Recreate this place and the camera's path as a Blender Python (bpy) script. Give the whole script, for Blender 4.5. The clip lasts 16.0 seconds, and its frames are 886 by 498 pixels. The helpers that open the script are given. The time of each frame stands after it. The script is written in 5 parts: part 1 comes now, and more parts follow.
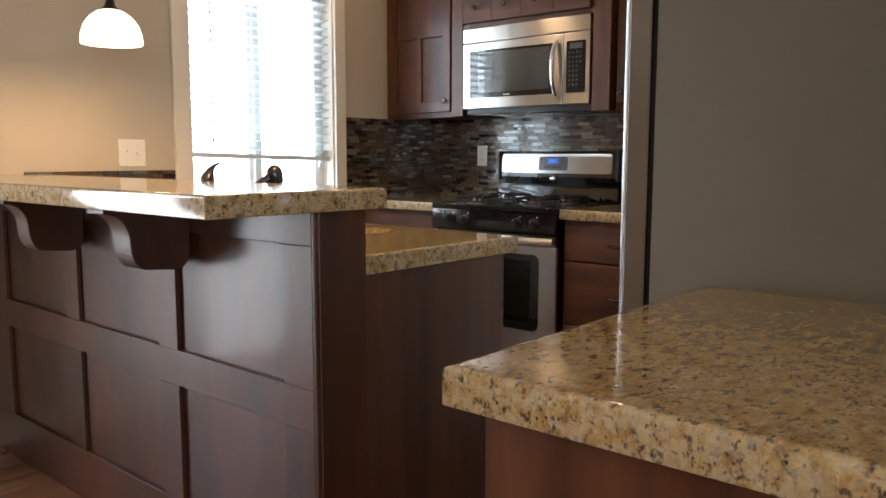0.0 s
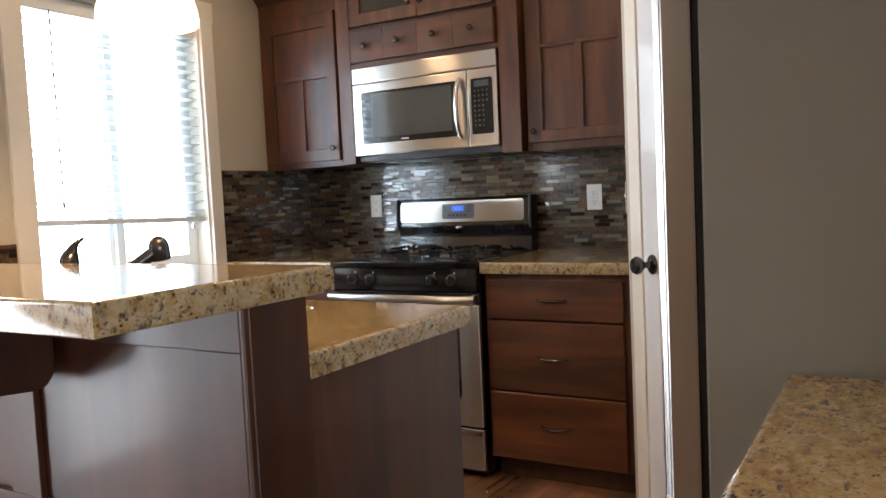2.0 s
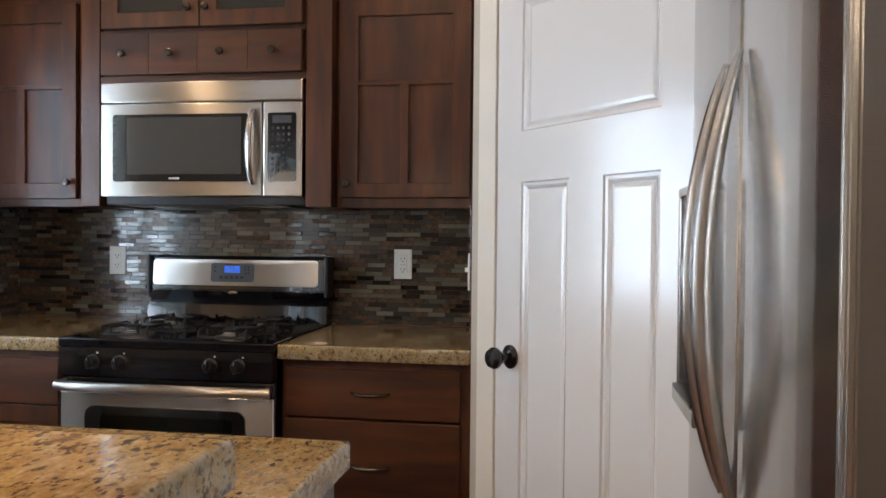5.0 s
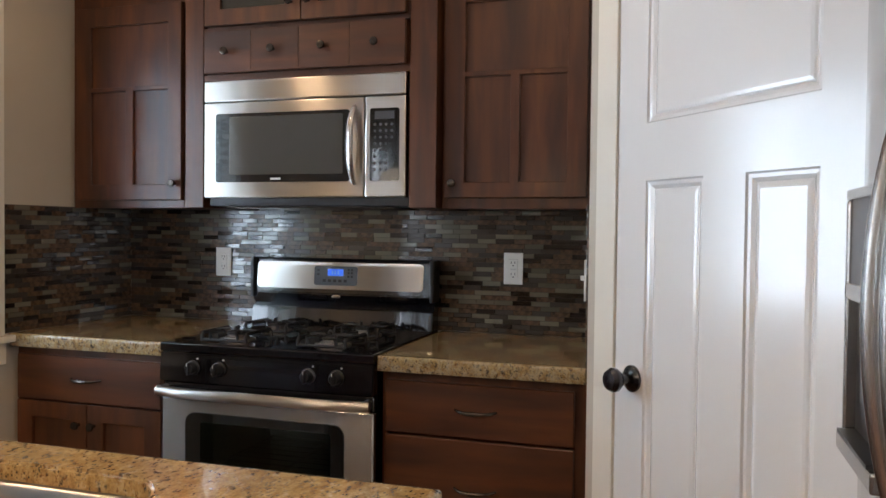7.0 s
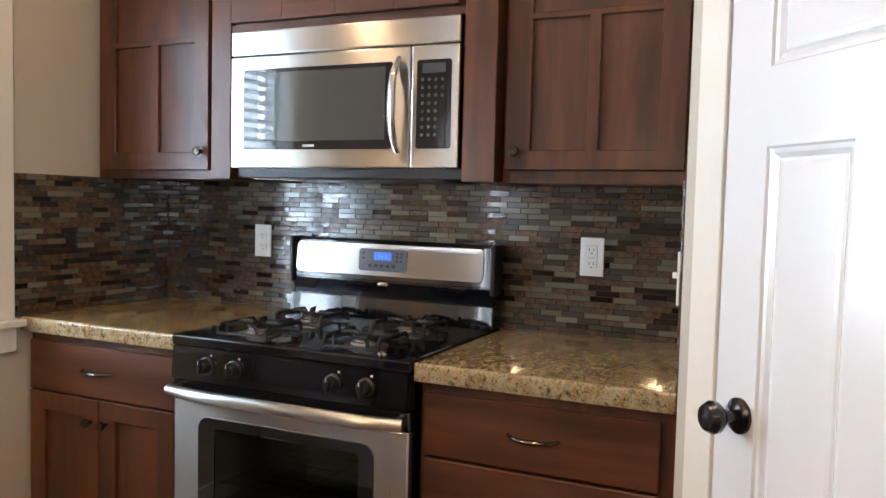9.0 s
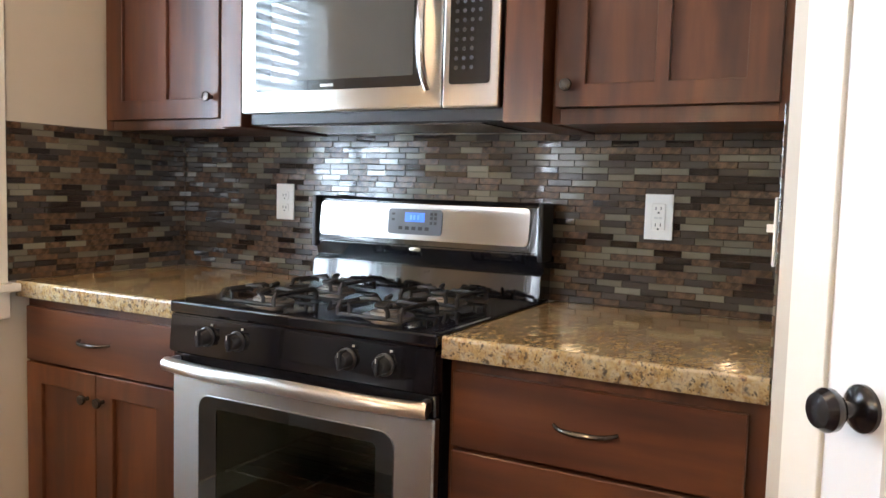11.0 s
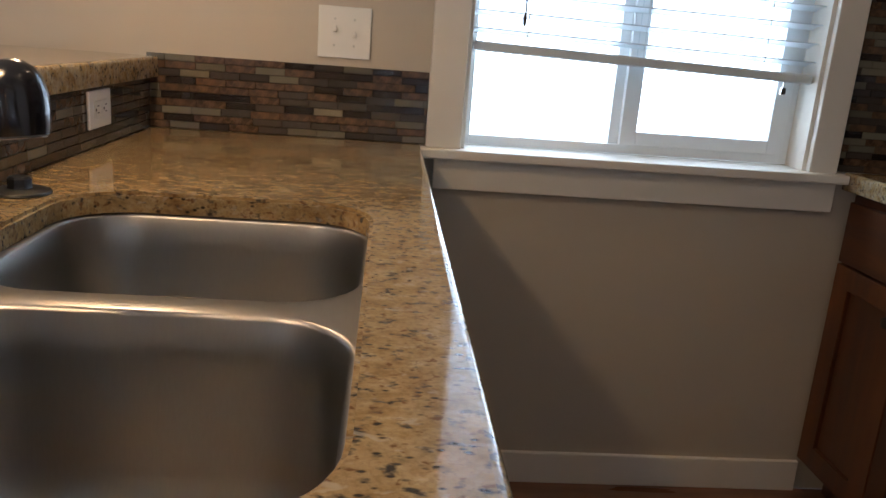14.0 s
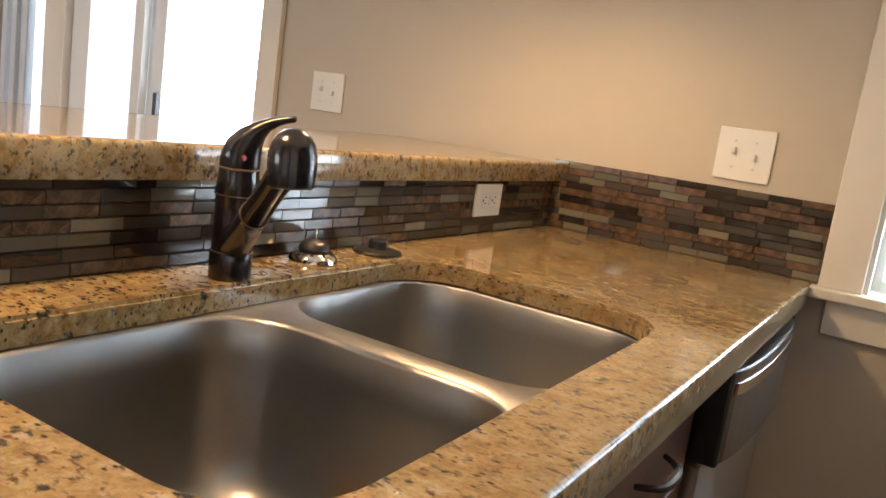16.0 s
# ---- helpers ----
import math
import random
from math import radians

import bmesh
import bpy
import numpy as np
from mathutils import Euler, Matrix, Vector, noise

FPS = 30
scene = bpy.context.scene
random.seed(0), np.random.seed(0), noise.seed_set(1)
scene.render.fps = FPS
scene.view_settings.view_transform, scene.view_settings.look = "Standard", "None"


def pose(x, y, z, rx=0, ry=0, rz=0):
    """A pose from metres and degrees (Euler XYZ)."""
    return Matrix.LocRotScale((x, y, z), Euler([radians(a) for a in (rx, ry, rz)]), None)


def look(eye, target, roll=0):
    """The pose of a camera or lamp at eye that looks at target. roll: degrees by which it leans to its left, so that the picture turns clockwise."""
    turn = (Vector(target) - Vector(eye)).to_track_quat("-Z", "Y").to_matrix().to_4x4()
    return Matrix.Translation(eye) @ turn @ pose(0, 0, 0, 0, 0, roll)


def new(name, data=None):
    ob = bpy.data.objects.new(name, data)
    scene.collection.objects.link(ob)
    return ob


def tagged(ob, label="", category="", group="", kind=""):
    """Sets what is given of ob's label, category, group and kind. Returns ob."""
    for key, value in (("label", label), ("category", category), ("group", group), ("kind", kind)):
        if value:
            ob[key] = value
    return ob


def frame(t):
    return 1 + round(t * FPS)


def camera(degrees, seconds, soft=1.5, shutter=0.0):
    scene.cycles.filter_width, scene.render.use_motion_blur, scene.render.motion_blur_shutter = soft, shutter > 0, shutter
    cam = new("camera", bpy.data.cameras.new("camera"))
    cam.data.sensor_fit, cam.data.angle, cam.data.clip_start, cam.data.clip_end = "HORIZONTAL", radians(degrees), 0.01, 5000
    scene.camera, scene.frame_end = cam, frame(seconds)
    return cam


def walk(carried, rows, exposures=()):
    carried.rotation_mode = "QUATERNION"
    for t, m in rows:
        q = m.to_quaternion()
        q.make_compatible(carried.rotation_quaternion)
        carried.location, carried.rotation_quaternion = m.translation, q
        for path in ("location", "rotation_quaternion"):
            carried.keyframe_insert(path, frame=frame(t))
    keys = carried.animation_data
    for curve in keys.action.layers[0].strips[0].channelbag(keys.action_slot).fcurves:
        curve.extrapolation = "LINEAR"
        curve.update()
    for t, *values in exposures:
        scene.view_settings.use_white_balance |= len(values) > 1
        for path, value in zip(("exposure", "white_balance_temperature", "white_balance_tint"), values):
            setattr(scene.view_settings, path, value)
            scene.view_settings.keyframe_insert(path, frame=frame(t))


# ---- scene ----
cam = camera(58.8, 16.0)
PATH = [
    (0, (3.343, -3.696, 1.162), (2.045, -2.193, 0.926), 0.1),
    (0.5, (3.217, -3.722, 1.172), (2.141, -2.047, 0.977), -0.2),
    (1, (3.133, -3.718, 1.176), (2.17, -1.972, 1.021), -1.2),
    (1.5, (3.011, -3.615, 1.172), (2.024, -1.882, 1.023), -1.7),
    (2, (2.908, -3.487, 1.2), (1.898, -1.766, 1.065), -2.7),
    (2.5, (2.782, -3.457, 1.212), (1.829, -1.702, 1.101), -2.2),
    (3, (2.633, -3.453, 1.235), (2.003, -1.555, 1.188), -1.5),
    (3.5, (2.548, -3.375, 1.236), (2.102, -1.426, 1.189), -0.6),
    (4, (2.462, -3.227, 1.235), (2.091, -1.262, 1.192), 0.2),
    (6.3, (2.251, -2.941, 1.332), (1.96, -0.962, 1.316), 0.5),
    (6.5, (2.268, -2.913, 1.31), (1.9, -0.948, 1.303), 0.4),
    (7, (2.298, -2.844, 1.302), (1.703, -0.935, 1.253), 0.6),
    (7.5, (2.283, -2.723, 1.316), (1.589, -0.849, 1.237), 1.0),
    (8, (2.207, -2.63, 1.321), (1.549, -0.744, 1.229), 1.0),
    (8.5, (2.199, -2.518, 1.305), (1.537, -0.634, 1.196), 1.2),
    (9, (2.257, -2.362, 1.313), (1.432, -0.543, 1.197), 1.4),
    (9.2, (2.278, -2.322, 1.308), (1.381, -0.538, 1.199), 1.6),
    (11.5, (2.147, -1.972, 1.215), (1.156, -0.244, 1.027), 1.6),
    (12, (2.147, -1.903, 1.224), (0.84, -0.413, 0.953), 1.3),
    (12.5, (2.13, -1.848, 1.222), (0.544, -0.678, 0.88), 1.6),
    (13, (2.097, -1.838, 1.201), (0.296, -1.06, 0.812), 2.3),
    (13.5, (2.024, -1.829, 1.186), (0.131, -1.365, 0.739), 3.2),
    (14, (1.94, -1.831, 1.172), (0.014, -1.669, 0.659), 4.4),
    (14.5, (1.896, -1.78, 1.167), (0.001, -2.109, 0.621), 4.0),
    (15, (1.876, -1.696, 1.187), (0.116, -2.535, 0.739), 5.4),
    (15.5, (1.887, -1.625, 1.182), (0.228, -2.68, 0.815), 7.6),
    (16, (1.892, -1.567, 1.171), (0.199, -2.577, 0.83), 8.2),
]
walk(cam, [(t, look(eye, target, roll)) for t, eye, target, roll in PATH], exposures=[(0, 0.95, 6450, 10), (1.0, 1.22, 6400, 10), (1.5, 1.3, 6350, 10), (2.0, 1.2, 6250, 10), (3, 1.0, 6050, 10), (4, 0.95, 5950, 10), (6.5, 0.65, 6250, 10), (7, 0.8, 6050, 10), (8, 1.18, 6050, 10), (9, 1.5, 6000, 10), (11.5, 2.15, 6050, 10), (12.0, 2.25, 5950, 10), (12.5, 1.82, 5850, 10), (13.0, 0.9, 5550, 10), (13.5, 0.2, 5600, 10), (14.0, 0.14, 5650, 10), (15.0, 0.85, 6100, 10), (16.0, 0.98, 6350, 10)])

# ---- light ----
world = bpy.data.worlds.new("sky")
scene.world = world
world.use_nodes = True
wn = world.node_tree.nodes
sky = wn.new("ShaderNodeTexSky")
sky.sky_type, sky.sun_disc = "NISHITA", False
sky.sun_elevation, sky.sun_rotation = radians(52), radians(120)
wn["Background"].inputs["Strength"].default_value = 0.15
world.node_tree.links.new(sky.outputs[0], wn["Background"].inputs["Color"])
sun = new("sun", bpy.data.lights.new("sun", "SUN"))
sun.data.energy, sun.data.angle, sun.data.color = 4.0, radians(0.5), (1.0, 0.95, 0.88)
sun.matrix_world = look((0, 0, 10), (0 - math.sin(radians(120)) * math.cos(radians(52)), 0 - math.cos(radians(120)) * math.cos(radians(52)), 10 - math.sin(radians(52))))


def area(name, place, target, w, h, watts, color):
    lamp = new(name, bpy.data.lights.new(name, "AREA"))
    lamp.data.shape, lamp.data.size, lamp.data.size_y = "RECTANGLE", w, h
    lamp.data.energy, lamp.data.color = watts, color
    lamp.matrix_world = look(place, target)
    return lamp


area("window_light", (-0.17, -1.208, 1.49), (1, -1.208, 1.49), 0.86, 1.12, 15, (0.76, 0.89, 1.0))
area("slider_light", (-0.22, -3.82, 1.05), (1, -3.82, 1.05), 0.68, 2.0, 18, (0.90, 0.95, 1.0))


# unseen fill lamp, added to brighten the kitchen from the living side
area("living_fill_light", (5.70, -5.3, 1.35), (0, -5.3, 1.35), 2.5, 1.4, 27, (0.97, 0.97, 1.0))


def bulb(name, place, watts, color, radius=0.03):
    lamp = new(name, bpy.data.lights.new(name, "POINT"))
    lamp.data.energy, lamp.data.color, lamp.data.shadow_soft_size = watts, color, radius
    lamp.location = place
    return lamp


WARM = (1.0, 0.66, 0.36)


# ---- materials ----
def base(name, rough=0.5, metal=0.0, color=(0.5, 0.5, 0.5), coat=0.0):
    m = bpy.data.materials.new(name)
    m.use_nodes = True
    b = m.node_tree.nodes["Principled BSDF"]
    b.inputs["Base Color"].default_value = (*color, 1)
    b.inputs["Roughness"].default_value = rough
    b.inputs["Metallic"].default_value = metal
    b.inputs["Coat Weight"].default_value = coat
    b.inputs["Coat Roughness"].default_value = 0.08
    return m, m.node_tree.nodes, m.node_tree.links, b


def coords(n, l, scale):
    c = n.new("ShaderNodeTexCoord")
    mp = n.new("ShaderNodeMapping")
    mp.inputs["Scale"].default_value = scale
    l.new(c.outputs["Object"], mp.inputs["Vector"])
    return mp.outputs[0]


def noise_tex(n, l, vec, scale, detail=3.0, rough=0.55, dist=0.0):
    t = n.new("ShaderNodeTexNoise")
    t.inputs["Scale"].default_value, t.inputs["Detail"].default_value = scale, detail
    t.inputs["Roughness"].default_value, t.inputs["Distortion"].default_value = rough, dist
    l.new(vec, t.inputs["Vector"])
    return t.outputs["Fac"]


def ramp(n, l, fac, stops):
    r = n.new("ShaderNodeValToRGB")
    while len(r.color_ramp.elements) < len(stops):
        r.color_ramp.elements.new(0.5)
    for e, (p, c) in zip(r.color_ramp.elements, stops):
        e.position, e.color = p, (*c, 1)
    l.new(fac, r.inputs[0])
    return r.outputs[0]


def mix(n, l, fac, a, b, mode="MIX"):
    m = n.new("ShaderNodeMix")
    m.data_type, m.blend_type = "RGBA", mode
    for s, v in ((0, fac), (6, a), (7, b)):
        if isinstance(v, (int, float)):
            m.inputs[s].default_value = v
        elif isinstance(v, tuple):
            m.inputs[s].default_value = (*v, 1)
        else:
            l.new(v, m.inputs[s])
    return m.outputs[2]


def bump(n, l, b, height, strength=0.2, dist=0.002):
    bm_ = n.new("ShaderNodeBump")
    bm_.inputs["Strength"].default_value, bm_.inputs["Distance"].default_value = strength, dist
    l.new(height, bm_.inputs["Height"])
    l.new(bm_.outputs[0], b.inputs["Normal"])


def grey(n, l, fac, lo, hi, a=0.3, c=0.7):
    m = n.new("ShaderNodeMapRange")
    m.inputs[1].default_value, m.inputs[2].default_value = a, c
    m.inputs[3].default_value, m.inputs[4].default_value = lo, hi
    l.new(fac, m.inputs[0])
    return m.outputs[0]


def wood(name, scale, dark, mid, light, rough=(0.42, 0.52), coat=0.28, relief=0.02):
    m, n, l, b = base(name, coat=coat)
    b.inputs["Coat Roughness"].default_value = 0.17
    v = coords(n, l, scale)
    info = n.new("ShaderNodeObjectInfo")
    shift = n.new("ShaderNodeVectorMath")
    shift.operation = "SCALE"
    shift.inputs[0].default_value = (3.1, 5.7, 2.3)
    l.new(info.outputs["Random"], shift.inputs[3])
    add = n.new("ShaderNodeVectorMath")
    l.new(v, add.inputs[0])
    l.new(shift.outputs[0], add.inputs[1])
    v = add.outputs[0]
    grain = noise_tex(n, l, v, 1.0, 4, 0.5, 0.5)
    add2 = n.new("ShaderNodeVectorMath")
    l.new(coords(n, l, tuple(max(0.5, k * 0.16) for k in scale)), add2.inputs[0])
    l.new(shift.outputs[0], add2.inputs[1])
    blotch = noise_tex(n, l, add2.outputs[0], 2.2, 4, 0.6, 0.4)
    c = ramp(n, l, grain, [(0.25, dark), (0.5, mid), (0.8, light)])
    c = mix(n, l, grey(n, l, blotch, 0.0, 0.9, 0.42, 0.66), c, mix(n, l, 1.0, c, (0.42, 0.36, 0.34), "MULTIPLY"))
    flare = noise_tex(n, l, add2.outputs[0], 5.0, 2, 0.5, 0.8)
    c = mix(n, l, grey(n, l, flare, 0.0, 0.5, 0.55, 0.75), c, mix(n, l, 1.0, c, (1.7, 1.6, 1.5), "MULTIPLY"))
    tone = n.new("ShaderNodeMapRange")
    tone.inputs[3].default_value, tone.inputs[4].default_value = 0.86, 1.14
    l.new(info.outputs["Random"], tone.inputs[0])
    tint = n.new("ShaderNodeVectorMath")
    tint.operation = "SCALE"
    l.new(c, tint.inputs[0])
    l.new(tone.outputs[0], tint.inputs[3])
    c = tint.outputs[0]
    l.new(c, b.inputs["Base Color"])
    l.new(grey(n, l, grain, rough[0], rough[1]), b.inputs["Roughness"])
    bump(n, l, b, grain, relief, 0.001)
    return m


CH = ((0.048, 0.0130, 0.0034), (0.087, 0.0248, 0.0052), (0.134, 0.0415, 0.0088))
wood_v = wood("cherry wood upright", (18, 18, 1.8), *CH)
wood_h = wood("cherry wood level", (1.8, 18, 18), *CH)
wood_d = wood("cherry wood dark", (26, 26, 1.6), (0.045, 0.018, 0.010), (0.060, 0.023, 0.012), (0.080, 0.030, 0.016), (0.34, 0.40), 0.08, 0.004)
wood_bar = wood("cherry wood bar", (14, 14, 1.2), (0.044, 0.012, 0.0038), (0.056, 0.0155, 0.0045), (0.070, 0.020, 0.0055), (0.42, 0.45), 0.25, 0.0)
wood_bar.node_tree.nodes["Principled BSDF"].inputs["Coat Roughness"].default_value = 0.12
plank_m = wood("laminate plank", (14, 1.3, 14), (0.085, 0.034, 0.016), (0.21, 0.095, 0.048), (0.36, 0.19, 0.10), (0.25, 0.4), 0.2)


def granite(name="granite", rim=False):
    m, n, l, b = base(name, rough=0.08, coat=0.3)
    v = coords(n, l, (1, 1, 1))
    w = coords(n, l, (1.5, 0.75, 1.1))
    big = noise_tex(n, l, v, 9, 3, 0.6, 0.4)
    med = noise_tex(n, l, w, 44, 4, 0.62, 0.25)
    fine = noise_tex(n, l, v, 190, 3, 0.6, 0.2)
    c = ramp(n, l, med, [(0.28, (0.15, 0.085, 0.030)), (0.42, (0.30, 0.190, 0.072)), (0.56, (0.38, 0.270, 0.122)), (0.72, (0.48, 0.385, 0.23))])
    c = mix(n, l, grey(n, l, big, 0, 0.45, 0.42, 0.62), c, (0.38, 0.285, 0.15))
    c = mix(n, l, grey(n, l, fine, 0.35, 0, 0.36, 0.54), c, (0.15, 0.085, 0.038))
    blot = noise_tex(n, l, coords(n, l, (1.4, 0.8, 1.05)), 56, 3, 0.62, 0.2)
    c = mix(n, l, grey(n, l, blot, 0, 0.7, 0.57, 0.63), c, (0.10, 0.082, 0.058))
    c = mix(n, l, grey(n, l, blot, 0, 0.85, 0.63, 0.68), c, (0.024, 0.021, 0.020))
    rust = noise_tex(n, l, coords(n, l, (1.3, 0.9, 1.1)), 80, 2, 0.6, 0.3)
    c = mix(n, l, grey(n, l, rust, 0, 0.8, 0.60, 0.68), c, (0.13, 0.055, 0.019))
    pale = noise_tex(n, l, coords(n, l, (1.1, 0.7, 1.3)), 70, 2, 0.5, 0.3)
    c = mix(n, l, grey(n, l, pale, 0, 0.4, 0.62, 0.72), c, (0.50, 0.46, 0.37))
    vor = n.new("ShaderNodeTexVoronoi")
    vor.inputs["Scale"].default_value = 95
    l.new(w, vor.inputs["Vector"])
    sp = n.new("ShaderNodeMath")
    sp.operation = "MULTIPLY"
    l.new(grey(n, l, vor.outputs["Distance"], 1, 0, 0.14, 0.30), sp.inputs[0])
    l.new(grey(n, l, noise_tex(n, l, v, 26, 2), 0, 1, 0.48, 0.56), sp.inputs[1])
    c = mix(n, l, sp.outputs[0], c, (0.03, 0.022, 0.018))
    if rim:
        cloud = noise_tex(n, l, v, 40, 3, 0.65, 0.6)
        c = mix(n, l, grey(n, l, cloud, 0, 0.45, 0.44, 0.60), c, (0.42, 0.37, 0.27))
        spot = noise_tex(n, l, v, 75, 3, 0.6, 0.3)
        c = mix(n, l, grey(n, l, spot, 0, 0.75, 0.59, 0.65), c, (0.035, 0.032, 0.032))
    l.new(c, b.inputs["Base Color"])
    l.new(grey(n, l, med, 0.05, 0.11), b.inputs["Roughness"])
    return m


granite_m = granite()
rim_m = granite("granite edge", True)


def paint(name, color, rough=0.6, texture=0.12, scale=220):
    m, n, l, b = base(name, rough=rough)
    v = coords(n, l, (1, 1, 1))
    big = noise_tex(n, l, v, 1.3, 3)
    small = noise_tex(n, l, v, scale, 2)
    c = mix(n, l, grey(n, l, big, 0, 0.5), color, tuple(k * 0.93 for k in color))
    l.new(c, b.inputs["Base Color"])
    bump(n, l, b, small, texture, 0.001)
    return m


wall_m = paint("greige wall paint", (0.50, 0.44, 0.35), 0.55, 0.25, 160)
ceil_m = paint("white ceiling paint", (0.74, 0.72, 0.68), 0.8, 0.4, 90)
trim_m = paint("cream trim paint", (0.76, 0.71, 0.62), 0.35, 0.03)
door_m = paint("white door paint", (0.80, 0.79, 0.78), 0.17, 0.03, 60)
door_m.node_tree.nodes["Principled BSDF"].inputs["Coat Weight"].default_value = 1.0
door_m.node_tree.nodes["Principled BSDF"].inputs["Coat Roughness"].default_value = 0.2
vinyl_m = paint("white vinyl", (0.80, 0.82, 0.82), 0.3, 0.02)
slat_m = paint("white blind slat", (0.66, 0.70, 0.71), 0.35, 0.03)
plate_m = paint("white switch plastic", (0.78, 0.77, 0.72), 0.25, 0.01)


def steel(name, color=(0.72, 0.70, 0.67), rough=(0.32, 0.34), scale=(3, 3, 900), spin=0.25, aniso=0.9):
    m, n, l, b = base(name, metal=1.0, color=color)
    brushed = noise_tex(n, l, coords(n, l, scale), 1.0, 3)
    b.inputs["Roughness"].default_value = sum(rough) / 2
    tan = n.new("ShaderNodeTangent")
    tan.direction_type, tan.axis = "RADIAL", "Z"
    l.new(tan.outputs[0], b.inputs["Tangent"])
    b.inputs["Anisotropic Rotation"].default_value = spin
    c = mix(n, l, grey(n, l, brushed, 0, 1), color, tuple(k * 0.96 for k in color))
    l.new(c, b.inputs["Base Color"])
    b.inputs["Anisotropic"].default_value = aniso
    return m


steel_h = steel("brushed steel level", (0.62, 0.60, 0.57), (0.29, 0.31), aniso=0.97)
steel_oven = steel("brushed oven steel", (0.60, 0.58, 0.55), (0.25, 0.27), (3, 3, 900), 0.25, 0.92)
steel_door = steel("polished door steel", (0.62, 0.62, 0.61), (0.19, 0.21), (3, 3, 900), 0.25, 0.82)
# door steel darkened in colour for the dim room its sides reflect
steel_shaded = steel("brushed door steel shaded dark", (0.34, 0.325, 0.305), (0.28, 0.30), (3, 3, 900), 0.25, 0.96)
steel_v = steel("brushed steel upright", (0.70, 0.69, 0.67), (0.25, 0.27), (900, 900, 3), 0.0, 0.5)
sink_m = steel("satin sink steel", (0.36, 0.355, 0.345), (0.34, 0.36), (60, 300, 60), 0.25, 0.0)
chrome_m = base("chrome", 0.12, 1.0, (0.75, 0.72, 0.68))[0]
black_m = base("black enamel", 0.09, 0.0, (0.006, 0.006, 0.008), 0.5)[0]
iron_m = base("cast iron", 0.6, 0.0, (0.008, 0.008, 0.009))[0]
plastic_m = base("black plastic", 0.35, 0.0, (0.012, 0.012, 0.014))[0]
bronze_m = base("oil rubbed bronze", 0.22, 0.0, (0.009, 0.008, 0.011), 0.35)[0]
worn_m = base("rubbed coppery edge", 0.3, 0.8, (0.22, 0.15, 0.11))[0]
pewter_m = base("pewter knob", 0.24, 0.75, (0.075, 0.062, 0.054))[0]
dark_m = base("dark gap", 0.7, 0.0, (0.010, 0.010, 0.010))[0]
glassy_m = base("dark oven glass", 0.04, 0.0, (0.012, 0.013, 0.013), 0.8)[0]
mwglass_m = base("dark grey microwave glass", 0.02, 0.0, (0.05, 0.05, 0.046), 1.0)[0]
burner_m = base("dull burner metal", 0.45, 0.9, (0.22, 0.20, 0.18))[0]
for gm in (mwglass_m, glassy_m, black_m):
    gm.node_tree.nodes["Principled BSDF"].inputs["Coat Roughness"].default_value = 0.02
    gm.node_tree.nodes["Principled BSDF"].inputs["Coat IOR"].default_value = 1.55
panelglass_m = base("smoked cabinet glass", 0.15, 0.0, (0.045, 0.042, 0.035), 0.4)[0]
grout_m = paint("tile grout", (0.075, 0.055, 0.042), 0.85, 0.3, 300)
paintgrey_m = base("grey control plastic", 0.3, 0.2, (0.075, 0.08, 0.09))[0]
ink_m = base("pale print", 0.5, 0.0, (0.55, 0.55, 0.52))[0]
enamel_m = base("grey green oven enamel", 0.35, 0.0, (0.16, 0.19, 0.17), 0.3)[0]
ovenglass_m, _, _, _b = base("tinted oven glass", 0.02, 0.0, (0.34, 0.42, 0.37))
_b.inputs["Transmission Weight"].default_value = 1.0
_b.inputs["IOR"].default_value = 1.5
red_m = base("red dot", 0.4, 0.0, (0.4, 0.02, 0.02))[0]
ground_m = paint("pale concrete", (0.42, 0.40, 0.37), 0.9, 0.4, 30)
fence_m = paint("pale board fence", (0.74, 0.76, 0.78), 0.6, 0.2, 40)


def side_paint():
    m, n, l, b = base("grey textured fridge side", 0.34, 0.0, (0.13, 0.125, 0.11))
    v = coords(n, l, (1, 1, 1))
    f = noise_tex(n, l, v, 420, 2, 0.5)
    l.new(mix(n, l, grey(n, l, noise_tex(n, l, v, 2, 2), 0, 0.4), (0.185, 0.172, 0.138), (0.158, 0.146, 0.117)), b.inputs["Base Color"])
    bump(n, l, b, f, 0.5, 0.001)
    return m


side_m = side_paint()


def emit(name, color, strength):
    m, n, l, b = base(name, 0.4, 0.0, color)
    b.inputs["Emission Color"].default_value = (*color, 1)
    b.inputs["Emission Strength"].default_value = strength
    return m


lcd_m = emit("blue clock display", (0.02, 0.09, 0.5), 0.6)
lampglass_m = emit("lit white lamp glass", (1.0, 0.84, 0.62), 1.25)
canlens_m = emit("lit lamp lens", (1.0, 0.72, 0.42), 25.0)


def pane_glass():
    m, n, l, b = base("window glass", 0.0, 0.0, (1, 1, 1))
    b.inputs["Transmission Weight"].default_value = 1.0
    b.inputs["IOR"].default_value = 1.05
    return m


pane_m = pane_glass()


